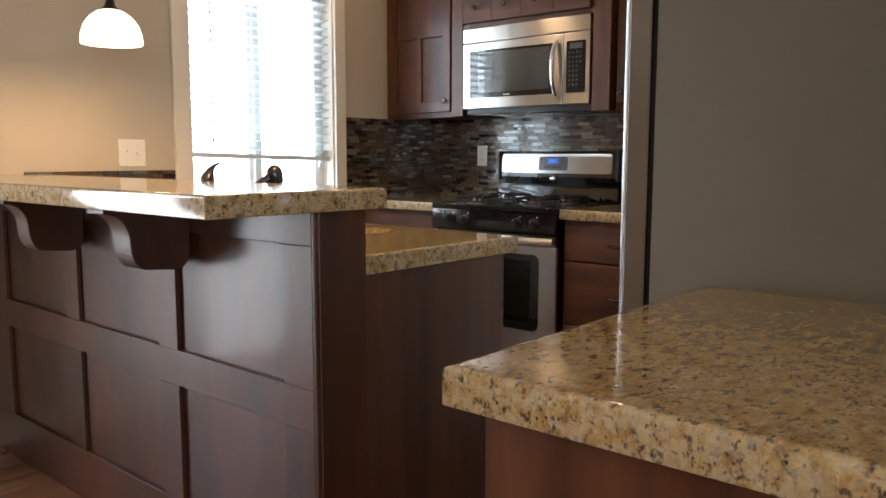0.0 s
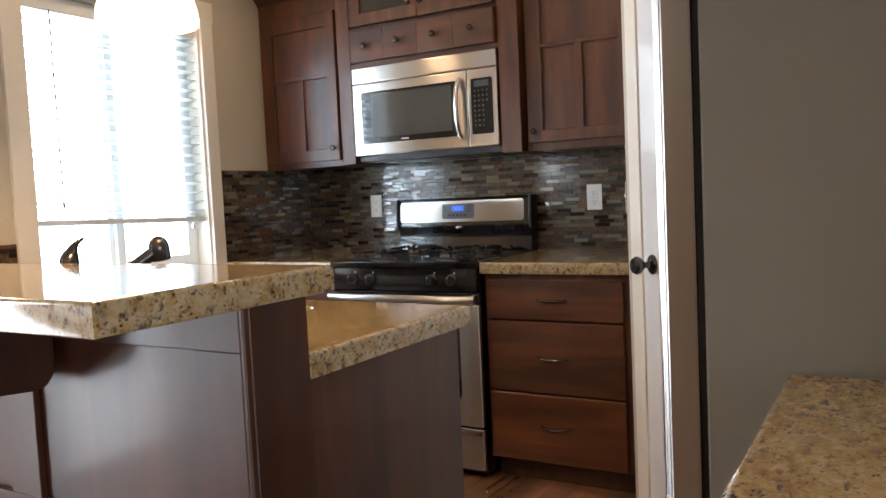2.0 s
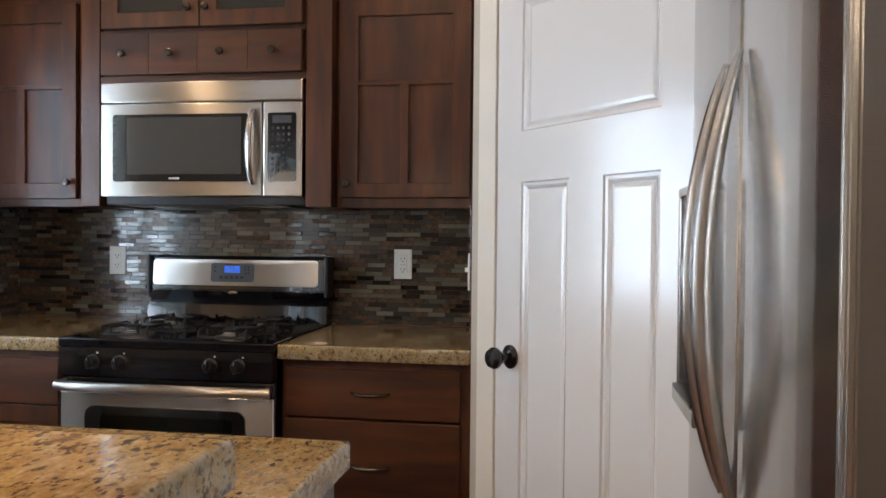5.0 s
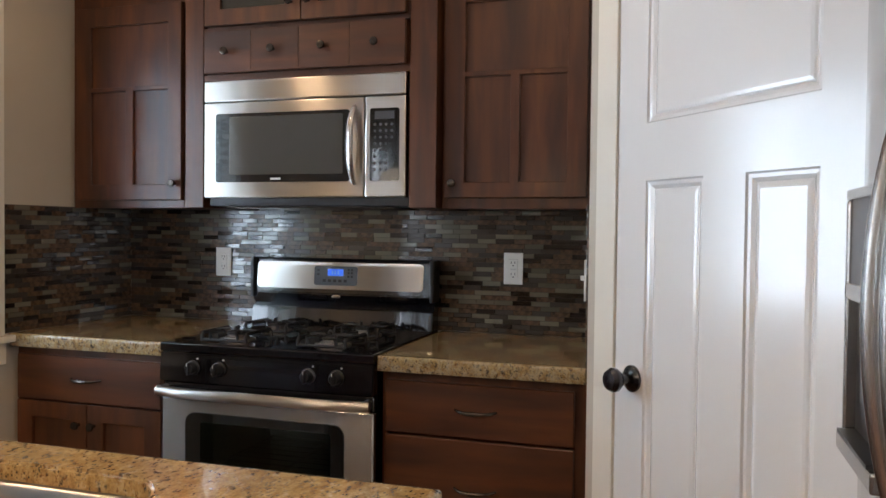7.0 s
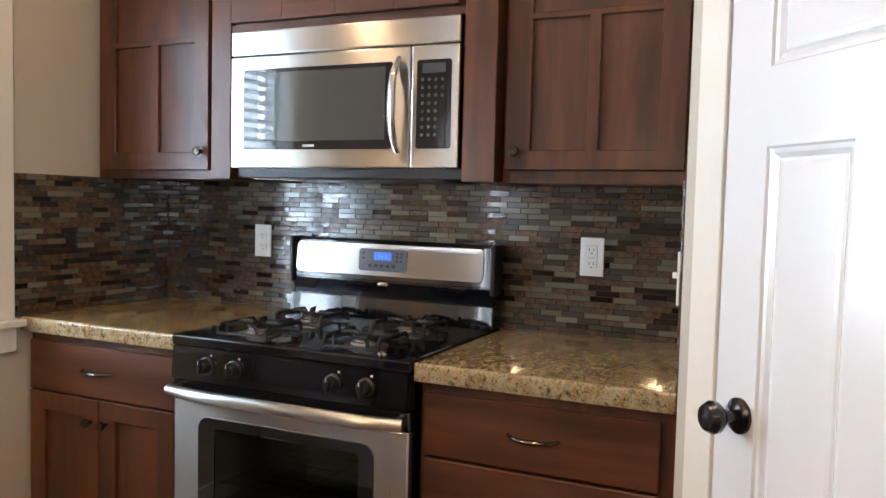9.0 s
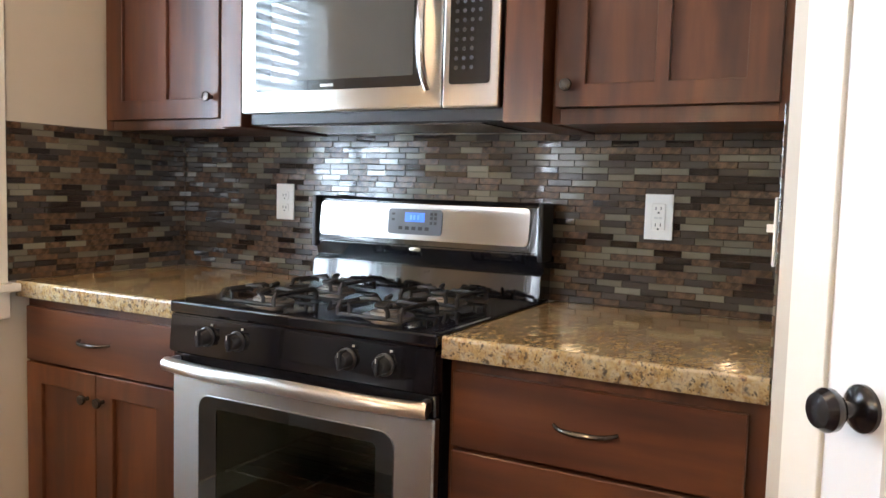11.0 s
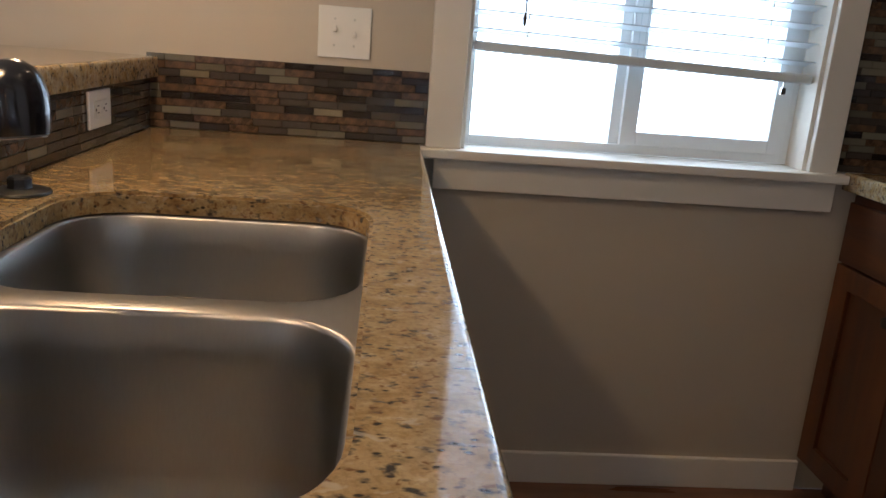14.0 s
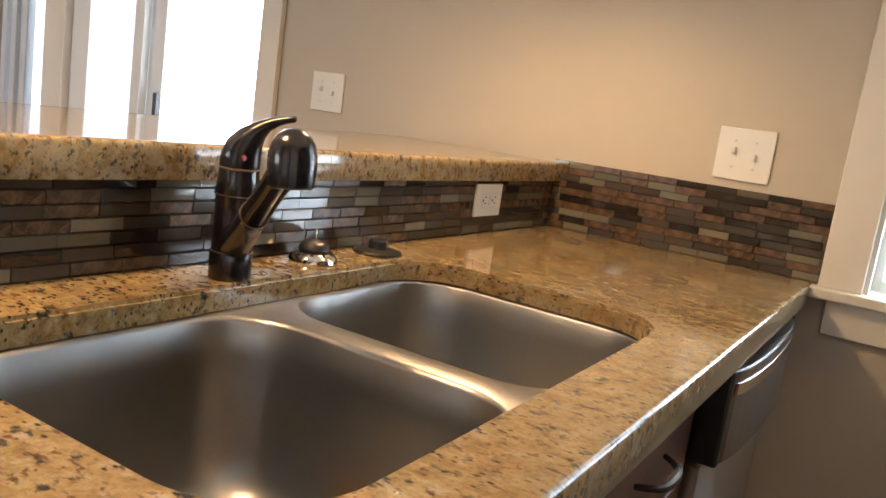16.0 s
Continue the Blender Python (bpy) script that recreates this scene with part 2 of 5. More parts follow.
def tile_mat(name, c1, c2, rough, coat, veins=False):
    m, n, l, b = base(name, rough=rough, coat=coat)
    info = n.new("ShaderNodeObjectInfo")
    v = coords(n, l, (1, 1, 1))
    c = mix(n, l, info.outputs["Random"], c1, c2)
    if veins:
        f = noise_tex(n, l, v, 45, 4, 0.7, 1.5)
        c = mix(n, l, grey(n, l, f, 0, 0.9, 0.42, 0.62), c, (0.13, 0.075, 0.042))
        bump(n, l, b, f, 0.15, 0.001)
    else:
        f = noise_tex(n, l, v, 30, 2)
        bump(n, l, b, f, 0.1, 0.001)
    l.new(c, b.inputs["Base Color"])
    return m


TILES = [tile_mat("sage glass tile", (0.100, 0.090, 0.064), (0.180, 0.164, 0.120), 0.06, 0.8), tile_mat("dark brown glass tile", (0.019, 0.013, 0.011), (0.036, 0.025, 0.021), 0.05, 0.9),
         tile_mat("brown stone tile", (0.046, 0.029, 0.018), (0.084, 0.054, 0.034), 0.26, 0.1, True), tile_mat("taupe tile", (0.040, 0.033, 0.027), (0.066, 0.054, 0.043), 0.16, 0.4)]

# ---- building helpers ----
ORG = {}


def thing(name, place, label="", category="", group=""):
    e = new(name)
    e.location = place
    e.empty_display_size = 0.1
    ORG[e.name] = Vector(place)
    return tagged(e, label, category, group)


def part(name, bm, material, parent=None, label="", smooth=False, M=None, kind="", category="", group=""):
    """Links a bmesh in world metres as one mesh object under a thing or part."""
    if M is not None:
        bm.transform(M)
    bmesh.ops.recalc_face_normals(bm, faces=bm.faces)
    org = ORG[parent.name] if parent else Vector((0, 0, 0))
    if org.length > 0:
        bm.transform(Matrix.Translation(-org))
    me = bpy.data.meshes.new(name)
    bm.to_mesh(me)
    bm.free()
    mats = material if isinstance(material, (list, tuple)) else [material]
    for k in mats:
        me.materials.append(k)
    if smooth:
        me.shade_smooth()
        me.set_sharp_from_angle(angle=radians(35))
    ob = new(name, me)
    if parent:
        ob.parent = parent
    ORG[ob.name] = org
    return tagged(ob, label, category, group, kind)


def add_box(bm, x0, x1, y0, y1, z0, z1, bevel=0.0, seg=1):
    m = Matrix.LocRotScale(((x0 + x1) / 2, (y0 + y1) / 2, (z0 + z1) / 2), None, (abs(x1 - x0), abs(y1 - y0), abs(z1 - z0)))
    t = bmesh.new()
    bmesh.ops.create_cube(t, size=1, matrix=m)
    if bevel:
        bmesh.ops.bevel(t, geom=t.edges[:], offset=bevel, segments=seg, affect="EDGES", profile=0.5)
    me = bpy.data.meshes.new("tmp")
    t.to_mesh(me)
    t.free()
    bm.from_mesh(me)
    bpy.data.meshes.remove(me)


def boxes(*rows, bevel=0.0, seg=1):
    bm = bmesh.new()
    for r in rows:
        add_box(bm, *r, bevel=bevel, seg=seg)
    return bm


def lathe(profile, centre, segs=24, axis="z"):
    """Turns (radius, height) rows about an axis through centre."""
    bm = bmesh.new()
    rings = []
    for r, h in profile:
        ring = []
        for k in range(segs):
            a = 2 * math.pi * k / segs
            ring.append(bm.verts.new((r * math.cos(a), r * math.sin(a), h)))
        rings.append(ring)
    for a, b in zip(rings, rings[1:]):
        for k in range(segs):
            bm.faces.new((a[k], a[(k + 1) % segs], b[(k + 1) % segs], b[k]))
    if profile[0][0] > 1e-5:
        bm.faces.new(rings[0][::-1])
    if profile[-1][0] > 1e-5:
        bm.faces.new(rings[-1])
    bmesh.ops.remove_doubles(bm, verts=bm.verts[:], dist=1e-6)
    R = {"z": Matrix(), "-y": pose(0, 0, 0, 90), "y": pose(0, 0, 0, -90), "x": pose(0, 0, 0, 0, 90), "-x": pose(0, 0, 0, 0, -90)}[axis] if isinstance(axis, str) else axis
    bm.transform(Matrix.Translation(centre) @ R)
    return bm


def tube(points, radii, segs=12, flat=1.0):
    """A swept round bar through points; radii one number or one a point."""
    bm = bmesh.new()
    pts = [Vector(p) for p in points]
    if isinstance(radii, (int, float)):
        radii = [radii] * len(pts)
    rings = []
    up = None
    for i, p in enumerate(pts):
        d = (pts[min(i + 1, len(pts) - 1)] - pts[max(i - 1, 0)]).normalized()
        if up is None:
            up = d.orthogonal().normalized()
        side = d.cross(up).normalized()
        up = side.cross(d).normalized()
        ring = [bm.verts.new(p + radii[i] * (math.cos(2 * math.pi * k / segs) * side + flat * math.sin(2 * math.pi * k / segs) * up)) for k in range(segs)]
        rings.append(ring)
    for a, b in zip(rings, rings[1:]):
        for k in range(segs):
            bm.faces.new((a[k], a[(k + 1) % segs], b[(k + 1) % segs], b[k]))
    bm.faces.new(rings[0][::-1])
    bm.faces.new(rings[-1])
    return bm


def prism(poly, lo, hi, axis="x", bevel=0.0):
    """Pulls a polygon of two coordinates along an axis."""
    bm = bmesh.new()
    f = {"x": lambda a, b, c: (c, a, b), "y": lambda a, b, c: (a, c, b), "z": lambda a, b, c: (a, b, c)}[axis]
    A = [bm.verts.new(f(a, b, lo)) for a, b in poly]
    B = [bm.verts.new(f(a, b, hi)) for a, b in poly]
    bm.faces.new(A[::-1])
    bm.faces.new(B)
    for k in range(len(poly)):
        j = (k + 1) % len(poly)
        bm.faces.new((A[k], A[j], B[j], B[k]))
    bmesh.ops.recalc_face_normals(bm, faces=bm.faces)
    if bevel:
        bmesh.ops.bevel(bm, geom=bm.edges[:], offset=bevel, segments=2, affect="EDGES")
    return bm


def merge(*bms):
    out = bms[0]
    for b in bms[1:]:
        me = bpy.data.meshes.new("tmp")
        b.to_mesh(me)
        b.free()
        out.from_mesh(me)
        bpy.data.meshes.remove(me)
    return out


def round_rect(x0, x1, y0, y1, r, n=8):
    pts = []
    for cx, cy, a0 in ((x1 - r, y1 - r, 0), (x0 + r, y1 - r, 90), (x0 + r, y0 + r, 180), (x1 - r, y0 + r, 270)):
        for k in range(n + 1):
            a = radians(a0 + 90 * k / n)
            pts.append((cx + r * math.cos(a), cy + r * math.sin(a)))
    return pts


# ---- setting ----
H = 2.62
T = 0.14


def wall(name, axis, at, lo, hi, holes=(), out=-1, label="", top=H):
    """A wall whose room face lies at `at` on x or y; holes are (lo, hi, bottom, top)."""
    rows = []
    a0, a1 = (at + out * T, at) if out < 0 else (at, at + out * T)

    def put(u0, u1, z0, z1):
        if u1 - u0 > 1e-4 and z1 - z0 > 1e-4:
            rows.append((a0, a1, u0, u1, z0, z1) if axis == "x" else (u0, u1, a0, a1, z0, z1))
    u = lo
    for h0, h1, b0, b1 in sorted(holes):
        put(u, h0, 0, top)
        put(h0, h1, 0, b0)
        put(h0, h1, b1, top)
        u = h1
    put(u, hi, 0, top)
    return part(name, boxes(*rows), wall_m, None, label or "greige painted plaster wall with a light orange-peel texture", kind="structure")


WIN = (-1.647, -0.750, 0.912, 2.08)
SL = (-5.03, -3.475, 0.0, 2.06)
XE, XL, YS = 3.42, 5.6, -9.0
wall("wall_west", "x", 0.0, YS, T, [(SL[0], SL[1], -0.01, SL[3]), WIN])
wall("wall_north", "y", 0.0, 0.0, 3.56, out=1)
wall("wall_pantry_side", "x", 2.037, -0.655, 0.0, out=1)
wall("wall_alcove", "y", -1.30, 2.70, XE, out=1)
wall("wall_east", "x", XE, -3.05, -1.30, out=1)
wall("wall_return", "y", -3.05 + T, XE + T, XL, out=1)
# opening out of view, made up to hold the fill lamp
wall("wall_far_east", "x", XL, YS, -3.05 + T, [(-6.6, -4.0, 0.6, 2.1)], out=1)
wall("wall_south", "y", YS, -T, XL + T)
part("ceiling", boxes((-T, XL + T, YS - T, T, H, H + 0.1)), ceil_m, None, "white painted textured plaster ceiling", kind="structure")

# pantry front wall, door and casing on the slanted line
PM = Matrix.Translation((2.037, -0.657, 0)) @ Matrix.Rotation(-math.atan2(0.761, 0.649), 4, "Z")
DL, DR, DT = 0.134, 0.872, 2.04
part("wall_pantry_front", boxes((0.0, DL - 0.012, 0.0, 0.11, 0, H), (DR + 0.012, 1.02, 0.0, 0.11, 0, H), (DL - 0.012, DR + 0.012, 0.0, 0.11, DT + 0.012, H)), wall_m, None, "greige painted slanted pantry wall", M=PM, kind="structure")
casing = thing("door_casing", PM @ Vector((DL, 0, 0)), "cream painted flat wooden casing round the pantry door", "door casing")
tagged(casing, kind="structure")
part("jamb_board", boxes((0.045, DL - 0.001, -0.010, 0.0, 0, DT + 0.10), bevel=0.002), trim_m, casing, M=PM)
part("jamb_board", boxes((DR + 0.001, DR + 0.10, -0.010, 0.0, 0, DT + 0.10), bevel=0.002), trim_m, casing, M=PM)
part("head_board", boxes((DL - 0.004, DR + 0.004, -0.010, 0.0, DT + 0.004, DT + 0.10), bevel=0.002), trim_m, casing, M=PM)


def moulded_door():
    d = thing("door_1", PM @ Vector((DL, 0, 0)), "closed white painted moulded pantry door beside the fridge", "door")
    tagged(d, kind="structure")
    part("jamb", boxes((DL - 0.012, DL, 0.001, 0.05, 0, DT + 0.010), (DR, DR + 0.012, 0.002, 0.05, 0, DT + 0.010)), door_m, d, M=PM)
    bm = bmesh.new()
    px = [(0.248, 0.762)]
    lows = [(0.248, 0.450), (0.576, 0.762)]
    for r in [(DL - 0.0008, 0.248, 0.008, DT), (0.762, DR - 0.002, 0.008, DT), (0.248, 0.762, 0.008, 0.22), (0.248, 0.762, 1.935, DT), (0.248, 0.762, 1.428, 1.568), (0.450, 0.576, 0.22, 1.428)]:
        add_box(bm, r[0], r[1], -0.002, 0.04, r[2], r[3])
    part("leaf_frame", bm, door_m, d, M=PM)
    for x0, x1, z0, z1 in [(px[0][0], px[0][1], 1.568, 1.935), (lows[0][0], lows[0][1], 0.22, 1.428), (lows[1][0], lows[1][1], 0.22, 1.428)]:
        b = bmesh.new()
        rings = []
        for inset, y in ((0.0, -0.002), (0.004, 0.003), (0.012, 0.004), (0.021, 0.0095), (0.026, 0.0065), (0.034, 0.005)):
            rings.append([b.verts.new((x, y, z)) for x, z in ((x0 + inset, z0 + inset), (x1 - inset, z0 + inset), (x1 - inset, z1 - inset), (x0 + inset, z1 - inset))])
        for r, s in zip(rings, rings[1:]):
            for k in range(4):
                b.faces.new((r[k], r[(k + 1) % 4], s[(k + 1) % 4], s[k]))
        b.faces.new(rings[-1])
        back = [b.verts.new((x, 0.038, z)) for x, z in ((x0, z0), (x1, z0), (x1, z1), (x0, z1))]
        for k in range(4):
            b.faces.new((rings[0][k], rings[0][(k + 1) % 4], back[(k + 1) % 4], back[k]))
        b.faces.new(back[::-1])
        part("panel", b, door_m, d, M=PM)
    c = (0.208, -0.002, 0.932)
    part("door_knob", merge(lathe([(0.034, 0), (0.034, 0.006), (0.028, 0.012), (0.012, 0.016), (0.011, 0.035), (0.022, 0.042), (0.030, 0.052), (0.031, 0.062), (0.024, 0.074), (0.0, 0.078)], c, 28, "-y")), bronze_m, d, "dark oil-rubbed bronze round door knob", True, PM)


moulded_door()

# window
def window():
    w = thing("window_1", (0, -1.208, 0.905), "white vinyl sliding window in a cream wooden casing", "window")
    tagged(w, kind="structure")
    y0, y1, z0, z1 = WIN
    part("window_casing", boxes((0.0, 0.02, y0 - 0.085, y0 + 0.002, z0 + 0.004, z1 + 0.002), (0.0, 0.02, y1 - 0.002, y1 + 0.072, z0 + 0.004, z1 + 0.002), (0.0, 0.023, y0 - 0.10, y1 + 0.077, z1 + 0.002, z1 + 0.10), bevel=0.002), trim_m, w, "cream painted flat window casing")
    part("window_sill", boxes((-0.085, 0.045, y0 - 0.099, y1 + 0.096, z0 - 0.020, z0 + 0.004), bevel=0.004, seg=2), trim_m, w, "cream painted projecting sill")
    part("window_apron", boxes((0.0, 0.019, y0 - 0.062, y1 + 0.078, z0 - 0.098, z0 - 0.020), bevel=0.002), trim_m, w)
    part("window_jamb", boxes((-0.13, 0.0, y0, y0 + 0.012, z0 + 0.004, z1), (-0.13, 0.0, y1 - 0.012, y1, z0 + 0.004, z1), (-0.13, 0.0, y0 + 0.012, y1 - 0.012, z1 - 0.012, z1)), trim_m, w)
    f = part("window_frame", boxes((-0.135, -0.088, y0 + 0.012, y0 + 0.032, z0 + 0.006, z1 - 0.012), (-0.135, -0.088, y1 - 0.032, y1 - 0.012, z0 + 0.006, z1 - 0.012), (-0.135, -0.088, y0 + 0.032, y1 - 0.032, z0 + 0.006, z0 + 0.03), (-0.135, -0.088, y0 + 0.032, y1 - 0.032, z1 - 0.036, z1 - 0.012), (-0.130, -0.100, -1.248, -1.222, z0 + 0.03, z1 - 0.036), bevel=0.001), vinyl_m, w)
    s0, s1 = -1.222, y1 - 0.032
    part("sash", boxes((-0.112, -0.082, s0, s0 + 0.042, z0 + 0.03, z1 - 0.036), (-0.112, -0.082, s1 - 0.042, s1, z0 + 0.03, z1 - 0.036), (-0.112, -0.082, s0 + 0.042, s1 - 0.042, z0 + 0.03, z0 + 0.065), (-0.112, -0.082, s0 + 0.042, s1 - 0.042, z1 - 0.08, z1 - 0.036), bevel=0.001), vinyl_m, w)
    for a, b, x, q0, q1 in ((y0 + 0.032, -1.248, -0.120, z0 + 0.03, z1 - 0.036), (s0 + 0.042, s1 - 0.042, -0.098, z0 + 0.065, z1 - 0.08)):
        p = part("pane", boxes((x, x + 0.004, a, b, q0, q1)), pane_m, w)
        p.visible_shadow = False


window()


def blind():
    b = thing("window_blind", (-0.05, -1.208, 1.15), "white slatted window blind mostly lowered with askew bottom rail", "blind")
    y0, y1 = -1.632, -0.766
    x = -0.046
    part("head_rail", boxes((x - 0.028, x + 0.03, y0, y1, 2.005, 2.066), bevel=0.003), slat_m, b)
    rail = boxes((x - 0.026, x + 0.026, y0, y1, -0.010, 0.014), bevel=0.004)
    part("bottom_rail", rail, slat_m, b, M=Matrix.Translation((0, 0, 1.152)) @ Matrix.Translation((0, -1.208, 0)) @ Matrix.Rotation(-0.026, 4, "X") @ Matrix.Translation((0, 1.208, 0)))
    k = 0
    z = 1.192
    while z < 1.995:
        bm = bmesh.new()
        n = 4
        top, bot = [], []
        for i in range(n + 1):
            u = -0.025 + 0.05 * i / n
            c = 0.003 * (1 - (u / 0.025) ** 2)
            top.append([bm.verts.new((u, yy, c + 0.0015)) for yy in (y0, y1)])
            bot.append([bm.verts.new((u, yy, c - 0.0015)) for yy in (y0, y1)])
        for i in range(n):
            bm.faces.new((top[i][0], top[i + 1][0], top[i + 1][1], top[i][1]))
            bm.faces.new((bot[i][0], bot[i][1], bot[i + 1][1], bot[i + 1][0]))
        for e in (0, 1):
            bm.faces.new([top[i][e] for i in range(n + 1)] + [bot[i][e] for i in range(n, -1, -1)])
        bm.faces.new((top[0][0], top[0][1], bot[0][1], bot[0][0]))
        bm.faces.new((top[n][0], top[n][1], bot[n][1], bot[n][0]))
        skew = -0.026 * max(0.0, 1 - k / 7.0)
        m = Matrix.Translation((x, -1.208, z)) @ Matrix.Rotation(skew, 4, "X") @ Matrix.Rotation(radians(-12), 4, "Y") @ Matrix.Translation((0, 1.208, 0))
        part("slat", bm, slat_m, b, M=m)
        z += 0.0435
        k += 1
    for yy in (-1.50, -1.208, -0.90):
        part("ladder_cord", boxes((x + 0.0262, x + 0.0272, yy - 0.001, yy + 0.001, 1.16, 2.01), (x - 0.0272, x - 0.0262, yy - 0.001, yy + 0.001, 1.16, 2.01)), slat_m, b)
    part("tilt_cord", merge(boxes((x + 0.0310, x + 0.0345, -1.5135, -1.510, 1.245, 2.01)), lathe([(0.001, 0.03), (0.005, 0.012), (0.004, 0.0), (0.0, -0.002)], (x + 0.033, -1.512, 1.22), 8)), pewter_m, b, "grey tilt cord with a small tassel")
    part("cord_clip", boxes((x + 0.016, x + 0.024, -0.842, -0.830, 1.102, 1.118), (x + 0.018, x + 0.021, -0.838, -0.835, 1.118, 1.134)), chrome_m, b)


blind()


def slider():
    s = thing("door_2", (0, -4.25, 0), "closed white vinyl sliding patio door in a cream casing", "patio door")
    tagged(s, kind="structure")
    y0, y1, z0, z1 = SL
    part("door_frame", boxes((-0.13, -0.02, y0, y0 + 0.035, 0.02, z1), (-0.13, -0.02, y1 - 0.035, y1, 0.02, z1), (-0.13, -0.02, y0 + 0.035, y1 - 0.035, z1 - 0.04, z1), (-0.13, 0.0, y0, y1, 0.0, 0.02)), vinyl_m, s)
    part("door_casing", boxes((0.0, 0.02, y0 - 0.09, y0, 0, z1), (0.0, 0.02, y1, y1 + 0.085, 0, z1), (0.0, 0.022, y0 - 0.10, y1 + 0.095, z1, z1 + 0.10), bevel=0.002), trim_m, s)
    for name, a, b, x, wa, wb in (("fixed_leaf", y0 + 0.035, -4.70, -0.115, 0.05, 0.06), ("sliding_leaf", -4.57, -4.13, -0.075, 0.115, 0.055), ("fixed_leaf", -4.14, y1 - 0.035, -0.115, 0.085, 0.05)):
        leaf = part(name, boxes((x, x + 0.035, a, a + wa, 0.021, z1 - 0.041), (x, x + 0.035, b - wb, b, 0.021, z1 - 0.041), (x, x + 0.035, a + wa, b - wb, 0.021, 0.13), (x, x + 0.035, a + wa, b - wb, z1 - 0.12, z1 - 0.041), bevel=0.002), vinyl_m, s)
        p = part("pane", boxes((x + 0.015, x + 0.02, a + wa, b - wb, 0.13, z1 - 0.12)), pane_m, leaf)
        p.visible_shadow = False
    part("door_post", boxes((-0.125, -0.004, -4.70, -4.565, 0.021, z1 - 0.041), bevel=0.003), trim_m, s, "cream painted post between the leaves")
    part("door_handle", boxes((-0.080, -0.050, -4.066, -4.050, 0.97, 1.09), bevel=0.006, seg=2), plastic_m, s, "black pull handle")


slider()


def vane_mat():
    m, n, l, b = base("translucent white vane", 0.6, 0.0, (0.82, 0.82, 0.80))
    t = n.new("ShaderNodeBsdfTranslucent")
    t.inputs["Color"].default_value = (0.80, 0.82, 0.84, 1)
    mx = n.new("ShaderNodeMixShader")
    mx.inputs[0].default_value = 0.5
    l.new(b.outputs[0], mx.inputs[1])
    l.new(t.outputs[0], mx.inputs[2])
    l.new(mx.outputs[0], n["Material Output"].inputs[0])
    return m


vane_m = vane_mat()


def vertical_blind():
    v = thing("vertical_blind", (0.03, -4.85, 0.05), "white vertical blind drawn open and stacked beside the patio door", "blind")
    part("head_rail", boxes((0.024, 0.075, -5.05, -3.46, 2.07, 2.11), bevel=0.003), slat_m, v)
    for k in range(4):
        part("vane", boxes((-0.042, 0.042, -0.001, 0.001, 0.04, 2.07)), vane_m, v, M=Matrix.Translation((0.05, -4.955 + 0.068 * k, 0)) @ Matrix.Rotation(radians(72), 4, "Z"))


vertical_blind()
part("baseboard", boxes((0.0, 0.014, -1.752, -0.612, 0, 0.092), (0.0, 0.014, SL[1] + 0.085, -2.556, 0, 0.092), (0.0, 0.014, YS, SL[0] - 0.09, 0, 0.092), bevel=0.002), trim_m, None, "cream painted square-edged baseboard along the wall", kind="structure")
part("ground", boxes((-60, 60, -60, 60, -0.3, -0.12)), ground_m, None, "pale concrete and gravel ground outside", kind="structure")
fence = thing("fence", (-6, -3, -0.12), "pale board fence behind the yard", "fence")
for k in range(110):
    part("board", boxes((-6.02, -6.0, -27 + 0.30 * k, -27 + 0.30 * k + 0.285, -0.12, 3.3)), fence_m, fence)


# ---- cabinets ----
def flat(parent, name, x0, x1, z0, z1, y, depth, mat, M=None, bevel=0.0025, label=""):
    return part(name, boxes((x0, x1, y, y + depth, z0, z1), bevel=bevel), mat, parent, label, M=M)


def knob(parent, x, z, y, M=None, r=0.0145):
    return part("knob", lathe([(0.006, 0), (0.005, 0.012), (r * 0.8, 0.015), (r, 0.021), (r * 0.9, 0.027), (0, 0.030)], (x, y, z), 16, "-y"), pewter_m, parent, "dark pewter mushroom knob", True, M)


def pull(parent, x, z, y, M=None, w=0.125):
    pts = []
    for k in range(13):
        u = -1 + 2 * k / 12
        pts.append((x + u * w / 2, y - 0.030 * (1 - abs(u) ** 3.5) - 0.002, z - 0.0025 * (1 - u * u)))
    b = tube(pts, [0.0040 + 0.0030 * (1 - abs(-1 + 2 * k / 12)) for k in range(13)], 8)
    return part("handle", b, pewter_m, parent, "dark pewter arched bow pull", True, M)


